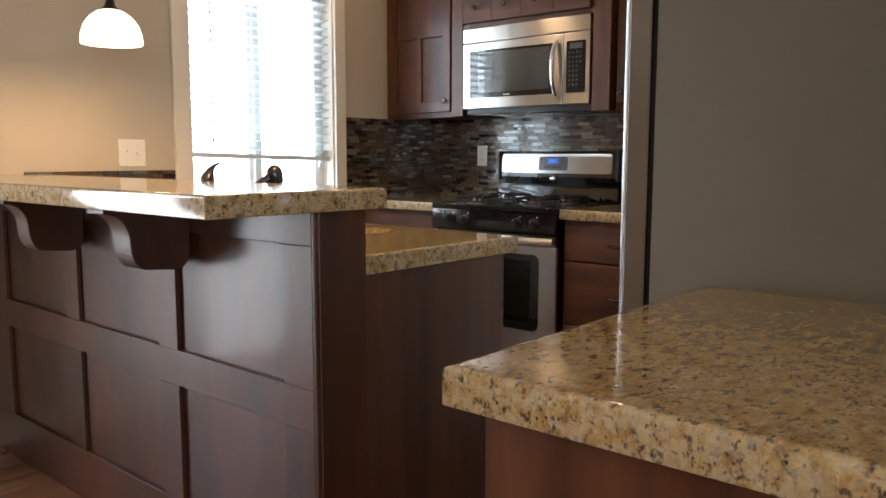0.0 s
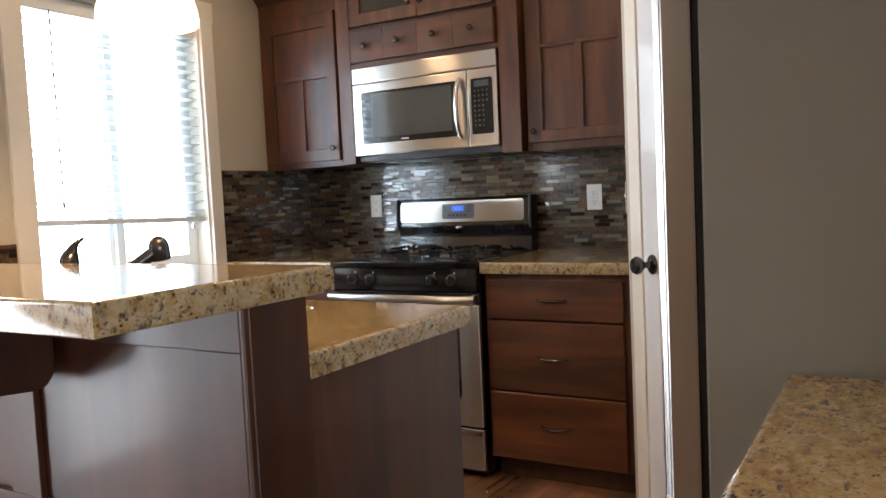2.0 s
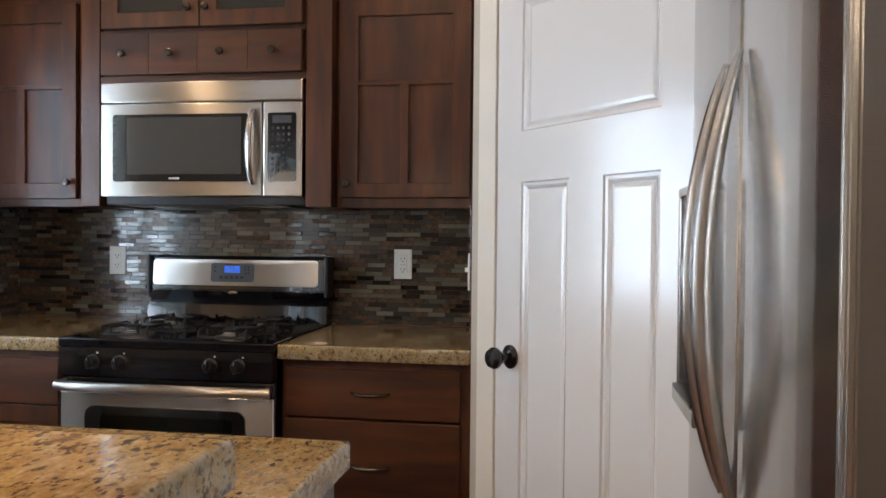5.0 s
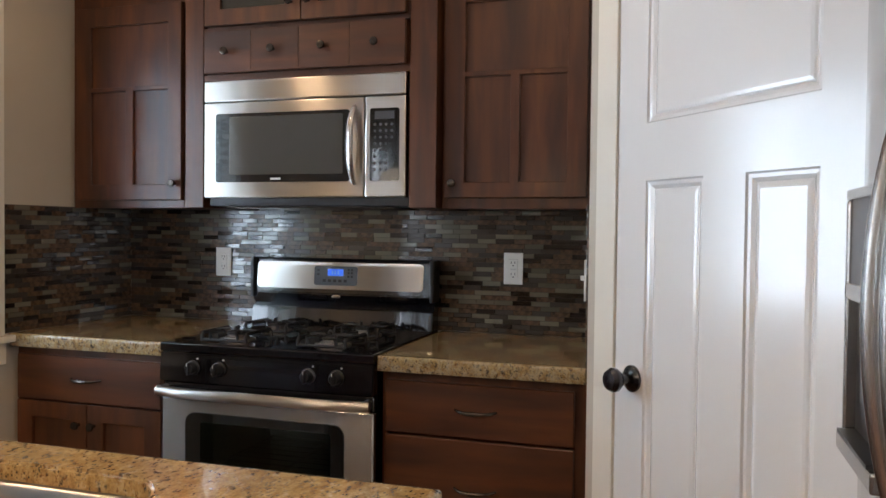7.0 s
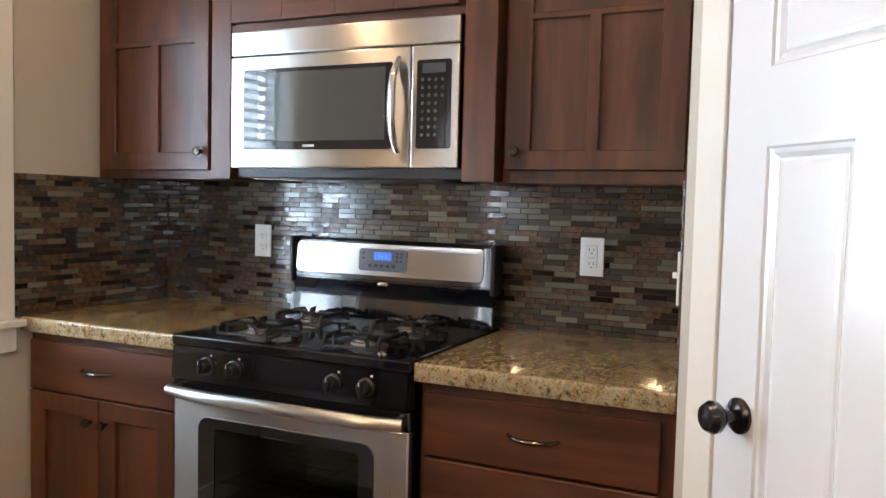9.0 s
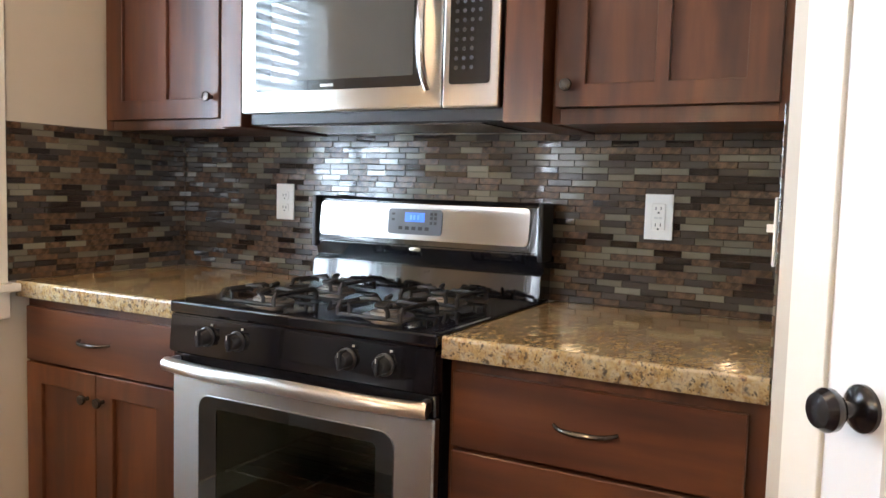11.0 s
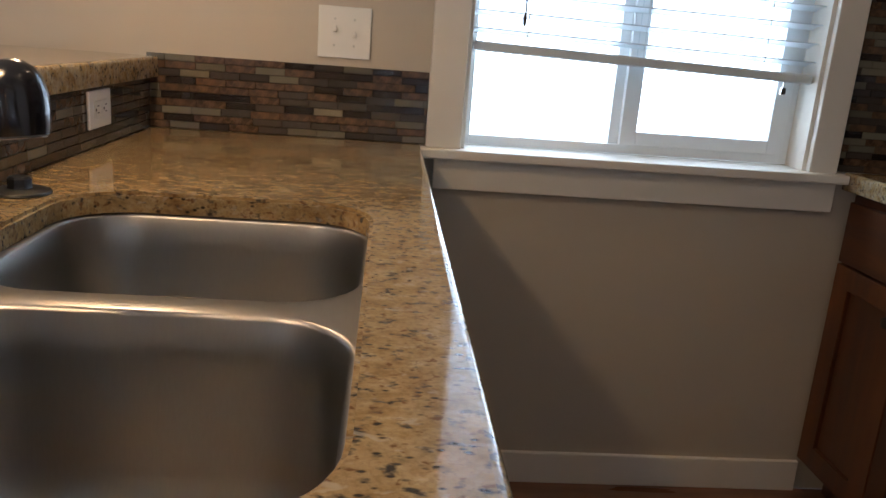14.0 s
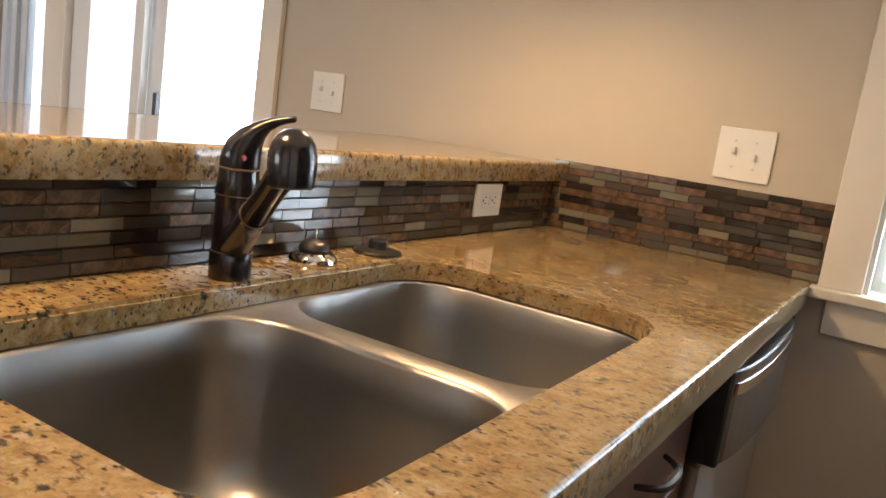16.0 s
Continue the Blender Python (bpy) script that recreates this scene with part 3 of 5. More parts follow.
def lattice(xs, zs, y0, y1, solid, bevel=0.0):
    """One connected board with openings: cells of the grid xs by zs where solid(x, z) holds at the middle."""
    bm = bmesh.new()
    vs = {}

    def v(i, j, y):
        if (i, j, y) not in vs:
            vs[i, j, y] = bm.verts.new((xs[i], y, zs[j]))
        return vs[i, j, y]

    def full(i, j):
        return 0 <= i < len(xs) - 1 and 0 <= j < len(zs) - 1 and solid((xs[i] + xs[i + 1]) / 2, (zs[j] + zs[j + 1]) / 2)
    for i in range(len(xs) - 1):
        for j in range(len(zs) - 1):
            if not full(i, j):
                continue
            for y in (y0, y1):
                bm.faces.new((v(i, j, y), v(i + 1, j, y), v(i + 1, j + 1, y), v(i, j + 1, y)))
            for (di, dj), (p, q) in {(-1, 0): ((i, j), (i, j + 1)), (1, 0): ((i + 1, j), (i + 1, j + 1)), (0, -1): ((i, j), (i + 1, j)), (0, 1): ((i, j + 1), (i + 1, j + 1))}.items():
                if not full(i + di, j + dj):
                    bm.faces.new((v(*p, y0), v(*q, y0), v(*q, y1), v(*p, y1)))
    bmesh.ops.recalc_face_normals(bm, faces=bm.faces)
    if bevel:
        sharp = [e for e in bm.edges if len(e.link_faces) == 2 and e.calc_face_angle() > 1.0]
        bmesh.ops.bevel(bm, geom=sharp, offset=bevel, segments=1, affect="EDGES")
    return bm


def framed_door(parent, x0, x1, z0, z1, y, panels, M=None, glass=False, mat=None):
    """A door 20 mm thick in front of y whose frame leaves the openings `panels`, each with a recessed board."""
    mat = mat or wood_v
    xs = sorted({x0, x1, *[p[0] for p in panels], *[p[1] for p in panels]})
    zs = sorted({z0, z1, *[p[2] for p in panels], *[p[3] for p in panels]})
    bm = lattice(xs, zs, y - 0.02, y, lambda x, z: not any(p[0] < x < p[1] and p[2] < z < p[3] for p in panels), 0.0015)
    d = part("door", bm, mat, parent, M=M)
    for p in panels:
        part("glass_pane" if glass else "panel", boxes((p[0], p[1], y - 0.009, y - 0.003, p[2], p[3])), panelglass_m if glass else mat, d, "smoked seeded glass" if glass else "", M=M)
    return d


ZB = 1.372
# upper cabinet by the window wall
c = thing("wall_cabinet", (0.29, 0, ZB), "reddish brown three-panel wall cabinet beside the window wall", "cabinet")
part("carcass", boxes((0.012, 0.548, -0.318, -0.004, ZB + 0.004, 2.22)), wood_v, c)
part("face_frame", boxes((0.008, 0.040, -0.338, -0.3185, ZB, 2.22), (0.508, 0.549, -0.338, -0.3185, ZB, 2.22), (0.040, 0.508, -0.338, -0.3185, ZB, ZB + 0.03), (0.040, 0.508, -0.338, -0.3185, 2.13, 2.22), bevel=0.001), wood_v, c)
d = framed_door(c, 0.038, 0.508, 1.402, 2.132, -0.339, [(0.105, 0.450, 1.828, 2.06), (0.105, 0.262, 1.46, 1.812), (0.296, 0.450, 1.46, 1.812)])
knob(d, 0.482, 1.462, -0.359)
part("crown", prism([(-0.004, 2.22), (-0.338, 2.22), (-0.345, 2.235), (-0.375, 2.262), (-0.375, 2.275), (-0.004, 2.275)], 0.006, 0.549), wood_h, c, "moulded crown")
# upper cabinet by the pantry
c = thing("wall_cabinet", (1.78, 0, ZB), "reddish brown three-panel wall cabinet beside the pantry wall", "cabinet")
part("carcass", boxes((1.512, 2.033, -0.318, -0.004, ZB + 0.004, 2.22)), wood_v, c)
part("face_frame", boxes((1.512, 1.532, -0.338, -0.3185, ZB, 2.22), (1.99, 2.033, -0.338, -0.3185, ZB, 2.22), (1.532, 1.99, -0.338, -0.3185, ZB, ZB + 0.035), (1.532, 1.99, -0.338, -0.3185, 2.11, 2.22), bevel=0.001), wood_v, c)
d = framed_door(c, 1.524, 1.992, 1.408, 2.112, -0.339, [(1.593, 1.928, 1.818, 2.045), (1.593, 1.745, 1.458, 1.802), (1.775, 1.928, 1.458, 1.802)])
knob(d, 1.556, 1.455, -0.359)
part("crown", prism([(-0.004, 2.22), (-0.338, 2.22), (-0.345, 2.235), (-0.375, 2.262), (-0.375, 2.275), (-0.004, 2.275)], 1.512, 2.033), wood_h, c, "moulded crown")
# taller middle cabinet
c = thing("range_cabinet", (1.03, 0, ZB), "tall reddish brown glass-door cabinet above the microwave", "cabinet")
part("side_panel", boxes((0.552, 0.628, -0.395, -0.004, ZB, 2.40), bevel=0.002), wood_v, c)
part("side_panel", boxes((1.414, 1.508, -0.395, -0.004, ZB, 2.40), bevel=0.002), wood_v, c)
part("carcass", boxes((0.629, 1.413, -0.372, -0.004, 1.830, 2.40)), wood_v, c)
part("face_rail", boxes((0.629, 1.413, -0.392, -0.3725, 1.824, 1.845), (0.629, 1.413, -0.392, -0.3725, 1.998, 2.012), (0.629, 1.413, -0.392, -0.3725, 2.375, 2.40)), wood_h, c)
d = flat(c, "drawer", 0.642, 1.402, 1.848, 1.994, -0.405, 0.0125, wood_h)
for a, b in ((0.642, 0.8295), (0.830, 1.0145), (1.015, 1.2045), (1.205, 1.402)):
    part("drawer_board", boxes((a, b, -0.413, -0.4052, 1.848, 1.994), bevel=0.0008), wood_h, d)
for x in (0.735, 0.918, 1.108, 1.300):
    knob(d, x, 1.920, -0.413)
d = framed_door(c, 0.642, 1.020, 2.016, 2.372, -0.392, [(0.706, 0.960, 2.072, 2.315)], glass=True)
knob(d, 0.986, 2.078, -0.412)
d = framed_door(c, 1.024, 1.402, 2.016, 2.372, -0.392, [(1.086, 1.342, 2.072, 2.315)], glass=True)
knob(d, 1.052, 2.078, -0.412)
part("crown", prism([(-0.004, 2.40), (-0.395, 2.40), (-0.402, 2.415), (-0.435, 2.445), (-0.435, 2.46), (-0.004, 2.46)], 0.54, 1.52), wood_h, c, "moulded crown")

# base cabinets on the range wall
c = thing("base_cabinet", (0.32, 0, 0), "reddish brown two-door base cabinet beside the window wall", "cabinet")
part("carcass", boxes((0.004, 0.638, -0.585, -0.004, 0.10, 0.873)), wood_v, c)
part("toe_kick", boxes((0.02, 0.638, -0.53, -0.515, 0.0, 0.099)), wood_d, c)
part("face_frame", boxes((0.004, 0.024, -0.605, -0.5855, 0.10, 0.873), (0.618, 0.638, -0.605, -0.5855, 0.10, 0.873), (0.024, 0.618, -0.605, -0.5855, 0.842, 0.873), (0.024, 0.618, -0.605, -0.5855, 0.10, 0.115)), wood_v, c)
d = flat(c, "drawer", 0.018, 0.622, 0.688, 0.846, -0.625, 0.0195, wood_h)
pull(d, 0.32, 0.771, -0.625)
d = framed_door(c, 0.018, 0.318, 0.112, 0.682, -0.6055, [(0.085, 0.252, 0.175, 0.625)])
knob(d, 0.288, 0.612, -0.6255)
d = framed_door(c, 0.322, 0.622, 0.112, 0.682, -0.6055, [(0.388, 0.556, 0.175, 0.625)])
knob(d, 0.352, 0.612, -0.6255)
c = thing("base_cabinet", (1.72, 0, 0), "reddish brown three-drawer base cabinet beside the pantry wall", "cabinet")
part("carcass", boxes((1.412, 2.033, -0.585, -0.004, 0.10, 0.873)), wood_v, c)
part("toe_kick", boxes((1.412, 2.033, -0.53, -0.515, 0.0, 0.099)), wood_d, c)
part("face_frame", boxes((1.412, 1.432, -0.605, -0.5855, 0.10, 0.873), (1.995, 2.033, -0.605, -0.5855, 0.10, 0.873), (1.432, 1.995, -0.605, -0.5855, 0.842, 0.873), (1.432, 1.995, -0.605, -0.5855, 0.10, 0.115)), wood_v, c)
for z0, z1, zh in ((0.688, 0.846, 0.771), (0.392, 0.680, 0.538), (0.108, 0.384, 0.258)):
    d = flat(c, "drawer", 1.426, 1.999, z0, z1, -0.625, 0.0195, wood_h)
    pull(d, 1.712, zh, -0.625)

ZC = 0.92


def slab(name, x0, x1, y0, y1, z0, z1, label, round_edges=0.006):
    return part(name, boxes((x0, x1, y0, y1, z0, z1), bevel=round_edges, seg=2), granite_m, None, label, kind="", category="countertop")


def rim_wall(parent, a, b, z0, z1, mitre=(False, False)):
    """An eased, polished stone edge from a to b on the plan, proud of the slab to the right hand of the way from a to b."""
    a, b = Vector(a), Vector(b)
    d = (b - a).normalized()
    out = Vector((d.y, -d.x))
    profile = [(-0.0062, z1 + 0.0003), (-0.002, z1 + 0.0001), (0.0012, z1 - 0.0012), (0.0034, z1 - 0.0036), (0.0042, z1 - 0.0075), (0.0042, z0 + 0.0035), (0.0030, z0 + 0.0010), (0.0004, z0)]
    bm = bmesh.new()
    ends = []
    for p, sign, m in ((a, -1, mitre[0]), (b, 1, mitre[1])):
        ends.append([bm.verts.new((*(p + out * w + d * (sign * w if m else 0.0)), z)) for w, z in profile])
    k = len(profile)
    for i in range(k):
        j = (i + 1) % k
        bm.faces.new((ends[0][i], ends[1][i], ends[1][j], ends[0][j]))
    bm.faces.new(ends[0])
    bm.faces.new(ends[1][::-1])
    return part("rim", bm, rim_m, parent, "paler polished stone edge", True)


top = slab("countertop", 0.004, 0.642, -0.645, -0.004, 0.874, ZC, "gold speckled granite countertop beside the window wall")
rim_wall(top, (0.008, -0.645), (0.640, -0.645), 0.874, ZC)
top = slab("countertop", 1.409, 2.034, -0.645, -0.004, 0.874, ZC, "gold speckled granite countertop beside the pantry wall")
rim_wall(top, (1.411, -0.645), (2.032, -0.645), 0.874, ZC)


# ---- range ----
def cook_range():
    x0, x1 = 0.646, 1.405
    r = thing("gas_range", ((x0 + x1) / 2, -0.33, 0), "black and stainless gas range with four burners", "range")
    cx0, cx1, cz0, cz1 = 0.760, 1.290, 0.345, 0.690
    part("body", boxes((x0 + 0.004, cx0, -0.625, -0.02, 0.03, 0.905), (cx1, x1 - 0.004, -0.625, -0.02, 0.03, 0.905), (cx0, cx1, -0.625, -0.02, 0.03, cz0), (cx0, cx1, -0.625, -0.02, cz1, 0.905), (cx0, cx1, -0.14, -0.02, cz0, cz1)), black_m, r)
    part("oven_liner", boxes((cx0 + 0.001, cx0 + 0.004, -0.62, -0.142, cz0 + 0.001, cz1 - 0.001), (cx1 - 0.004, cx1 - 0.001, -0.62, -0.142, cz0 + 0.001, cz1 - 0.001), (cx0 + 0.004, cx1 - 0.004, -0.145, -0.141, cz0 + 0.001, cz1 - 0.001), (cx0 + 0.004, cx1 - 0.004, -0.62, -0.145, cz0 + 0.001, cz0 + 0.004)), enamel_m, r, "grey green enamelled oven cavity")
    for zr in (0.500,):
        wires = [boxes((cx0 + 0.008, cx1 - 0.008, y - 0.0015, y + 0.0015, zr, zr + 0.003)) for y in [-0.60 + 0.055 * k for k in range(9)]] + [boxes((x - 0.003, x + 0.003, -0.604, -0.16, zr - 0.006, zr - 0.0005)) for x in (cx0 + 0.02, 1.025, cx1 - 0.02)]
        part("oven_rack", merge(*wires), chrome_m, r, "bare wire oven rack")
    part("cooktop", boxes((x0, x1, -0.662, -0.025, 0.895, 0.925), bevel=0.006, seg=2), black_m, r, "glossy black enamel cooktop")
    part("control_panel", prism([(-0.625, 0.896), (-0.660, 0.893), (-0.668, 0.80), (-0.625, 0.795)], x0 + 0.002, x1 - 0.002, bevel=0.004), black_m, r, "black front knob panel")
    for x in (0.776, 0.872, 1.188, 1.284):
        k = part("knob", merge(lathe([(0.025, 0), (0.025, 0.004), (0.019, 0.006), (0.017, 0.024), (0.014, 0.028), (0, 0.028)], (x, -0.664, 0.847), 20, "-y"), boxes((x - 0.004, x + 0.004, -0.700, -0.666, 0.828, 0.868), bevel=0.002)), plastic_m, r, "black burner knob", True)
        part("mark", boxes((x - 0.001, x + 0.001, -0.7006, -0.6995, 0.856, 0.866), (x + 0.013, x + 0.019, -0.6655, -0.664, 0.875, 0.880)), ink_m, k, kind="stuff")
    # oven door
    d = part("oven_door", lattice([x0 + 0.004, 0.775, 1.275, x1 - 0.004], [0.228, 0.362, 0.680, 0.744], -0.655, -0.627, lambda x, z: not (0.775 < x < 1.275 and 0.362 < z < 0.680), 0.004), steel_oven, r, "stainless steel oven door")
    part("vent_strip", boxes((x0 + 0.006, x1 - 0.006, -0.648, -0.627, 0.7445, 0.7945), bevel=0.003), black_m, r, "black strip above the oven door")
    outer, inner = round_rect(0.742, 1.305, 0.335, 0.700, 0.035), round_rect(0.800, 1.262, 0.372, 0.672, 0.012)
    ring = bmesh.new()
    loops = [[ring.verts.new((p[0], y, p[1])) for p in pts] for pts, y in ((outer, -0.6545), (outer, -0.6585), (inner, -0.6585), (inner, -0.6545))]
    for a, b in zip(loops, loops[1:] + loops[:1]):
        for k in range(len(a)):
            ring.faces.new((a[k], a[(k + 1) % len(a)], b[(k + 1) % len(a)], b[k]))
    part("window_surround", ring, glassy_m, d, "black glass band round the oven window")
    part("inner_glass", prism(inner, -0.6575, -0.6555, "y"), ovenglass_m, d, "tinted oven glass")
    pts, rad = [], []
    for k in range(21):
        u = -1 + k / 10
        pts.append((1.0255 + u * 0.372, -0.678 - 0.024 * (1 - abs(u) ** 4), 0.769))
        rad.append(0.0175)
    part("handle", tube(pts, rad, 16), steel_h, d, "bowed stainless bar handle", True)
    for u in (x0 + 0.012, x1 - 0.030):
        part("handle_mount", boxes((u, u + 0.018, -0.690, -0.648, 0.758, 0.786), bevel=0.004), steel_h, d)
    dr = part("storage_drawer", boxes((x0 + 0.004, x1 - 0.004, -0.655, -0.627, 0.045, 0.22), bevel=0.004), steel_oven, r, "stainless storage drawer")
    part("drawer_grip", boxes((x0 + 0.01, x1 - 0.01, -0.672, -0.6555, 0.196, 0.217), bevel=0.004, seg=2), chrome_m, dr)
    for x in (x0 + 0.05, x1 - 0.05):
        for y in (-0.58, -0.08):
            part("foot", lathe([(0.018, 0), (0.018, 0.01), (0.010, 0.012), (0.010, 0.03)], (x, y, 0), 10), plastic_m, r)
    # back guard
    g = part("back_guard", prism([(-0.02, 0.925), (-0.100, 0.925), (-0.092, 0.995), (-0.072, 1.004), (-0.086, 1.050), (-0.075, 1.176), (-0.060, 1.186), (-0.02, 1.186)], x0 + 0.004, x1 - 0.002, bevel=0.003), black_m, r, "black enamel back guard")
    for a in (x0 - 0.002, x1 - 0.014):
        part("guard_cap", boxes((a, a + 0.016, -0.098, -0.02, 1.03, 1.188), bevel=0.005, seg=2), plastic_m, g)
    tilt = Matrix.Translation((0, -0.0815, 1.12)) @ Matrix.Rotation(math.atan2(0.011, 0.126) * -1, 4, "X")
    part("steel_fascia", merge(prism(round_rect(0.668, 1.362, -0.052, 0.052, 0.016), -0.004, 0.004, "y")), steel_h, g, "brushed steel control fascia", M=tilt)
    c = part("control_pad", prism(round_rect(0.918, 1.098, -0.037, 0.037, 0.010), -0.0065, -0.0042, "y"), paintgrey_m, g, "grey touch pad with clock", M=tilt)
    part("clock_display", boxes((0.975, 1.040, -0.0075, -0.0066, 0.000, 0.026)), lcd_m, c, "blue lit clock display", M=tilt)
    part("digits", merge(*[boxes((a, a + 0.007, -0.0082, -0.0076, 0.006, 0.020)) for a in (0.992, 1.003, 1.016)]), base("pale blue digit", 0.4, 0, (0.12, 0.3, 0.7))[0], c, M=tilt)
    keys = [boxes((0.955 + 0.022 * k, 0.968 + 0.022 * k, -0.0075, -0.0066, -0.024, -0.014)) for k in range(5)] + [boxes((0.930, 0.940, -0.0075, -0.0066, z, z + 0.006)) for z in (0.002, 0.018)] + [boxes((1.058 + 0.014 * k, 1.066 + 0.014 * k, -0.0075, -0.0066, z, z + 0.008)) for k in range(2) for z in (-0.006, 0.008, 0.020)]
    part("key", merge(*keys), dark_m, c, M=tilt, kind="stuff")
    part("badge", lathe([(0.014, 0), (0.013, 0.003), (0, 0.004)], (0, 0, 0), 20, "-y"), chrome_m, g, "small oval chrome badge", True, Matrix.Translation((1.010, -0.084, 1.040)) @ Matrix.Diagonal((1.5, 1, 0.5, 1)))
    # burners and grates
    for bx in (0.858, 1.208):
        for by in (-0.535, -0.270):
            b = part("burner", lathe([(0.062, 0), (0.060, 0.004), (0.042, 0.006), (0.040, 0.012), (0.032, 0.014), (0.031, 0.019), (0.0, 0.021)], (bx, by, 0.9255), 24), burner_m, r, "burner ring with a dark cap", True)
            part("burner_cap", lathe([(0.033, 0), (0.034, 0.004), (0.030, 0.009), (0, 0.010)], (bx, by, 0.9465), 20), iron_m, b, smooth=True)
            arms = []
            w = 0.081
            for sx in (-1, 1):
                arms.append(tube([(bx + sx * w, by - w, 0.930), (bx + sx * w, by - w, 0.949), (bx + sx * w, by - w + 0.008, 0.957), (bx + sx * w, by + w - 0.008, 0.957), (bx + sx * w, by + w, 0.949), (bx + sx * w, by + w, 0.930)], 0.006, 6))
                arms.append(tube([(bx + sx * w, by, 0.957), (bx + sx * 0.07, by, 0.960), (bx + sx * 0.026, by, 0.961), (bx + sx * 0.022, by, 0.956)], 0.0055, 6))
                for sy in (-1, 1):
                    arms.append(tube([(bx + sx * 0.05, by + sy * w, 0.930), (bx + sx * 0.05, by + sy * w, 0.949), (bx + sx * 0.049, by + sy * 0.088, 0.959), (bx + sx * 0.030, by + sy * 0.040, 0.961), (bx + sx * 0.028, by + sy * 0.034, 0.955)], 0.0055, 6))
            for sy in (-1, 1):
                arms.append(tube([(bx - w, by + sy * w, 0.934), (bx + w, by + sy * w, 0.934)], 0.005, 6))
            part("grate", merge(*arms), iron_m, r, "black cast iron grate", True)


cook_range()


def microwave():
    x0, x1, z0, z1, y = 0.634, 1.404, 1.408, 1.822, -0.402
    m = thing("microwave", (1.02, -0.2, z0), "stainless steel over-the-range microwave with a dark glass door", "microwave")
    part("body", boxes((x0 + 0.006, x1 + 0.004, y + 0.03, -0.01, z0 - 0.030, z1 - 0.006), bevel=0.003), plastic_m, m, "black microwave housing")
    part("vent_band", boxes((x0, x1, y, y + 0.03, 1.748, z1), bevel=0.005, seg=2), steel_h, m, "brushed steel top band")
    part("underside_filter", boxes((x0 + 0.06, x1 - 0.06, -0.36, -0.08, z0 - 0.034, z0 - 0.031)), pewter_m, m)
    d = part("door", boxes((x0, 1.256, y, y + 0.03, z0, 1.745), bevel=0.005, seg=2), steel_h, m, "brushed steel door")
    part("window", prism(round_rect(0.686, 1.204, 1.462, 1.704, 0.010), y - 0.003, y + 0.001, "y"), black_m, d, "black glass window border")
    part("window_mesh", prism(round_rect(0.742, 1.180, 1.488, 1.692, 0.004), y - 0.0042, y - 0.0031, "y"), mwglass_m, d, "grey screened glass")
    part("badge", boxes((0.905, 0.945, y - 0.0040, y - 0.0031, 1.470, 1.477)), ink_m, d)
    pts = [(1.222, y - 0.006 - 0.040 * (1 - abs(-1 + k / 8) ** 3), 1.455 + 0.255 * k / 16) for k in range(17)]
    part("handle", tube(pts, [0.014 + 0.004 * (1 - abs(-1 + k / 8)) for k in range(17)], 12, 0.6), steel_v, d, "bowed stainless door handle", True)
    c = part("control_column", boxes((1.259, x1, y, y + 0.03, z0, 1.745), bevel=0.005, seg=2), steel_h, m, "brushed steel control column")
    part("touch_panel", prism(round_rect(1.278, 1.382, 1.462, 1.704, 0.008), y - 0.003, y + 0.001, "y"), black_m, c, "black glass touch panel")
    part("display", boxes((1.295, 1.365, y - 0.0040, y - 0.0031, 1.668, 1.694)), paintgrey_m, c)
    marks = []
    for r_ in range(8):
        for q in range(4 if r_ in (0, 1, 2) else 3):
            cx, cz = 1.296 + 0.020 * q, 1.650 - 0.0215 * r_
            marks.append(lathe([(0.0048, 0), (0.0048, 0.0006), (0, 0.0007)], (cx, y - 0.0031, cz), 10, "-y"))
    part("touch_key", merge(*marks), paintgrey_m, c, "rows of printed touch keys")


microwave()


# ---- peninsula ----
XI, YN, YB = 1.953, -1.748, -2.398
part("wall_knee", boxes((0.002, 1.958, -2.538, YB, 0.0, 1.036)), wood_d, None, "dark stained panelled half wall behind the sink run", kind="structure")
SX0, SX1, SY0, SY1 = 0.764, 1.578, -2.280, -1.846
ZS = 0.889


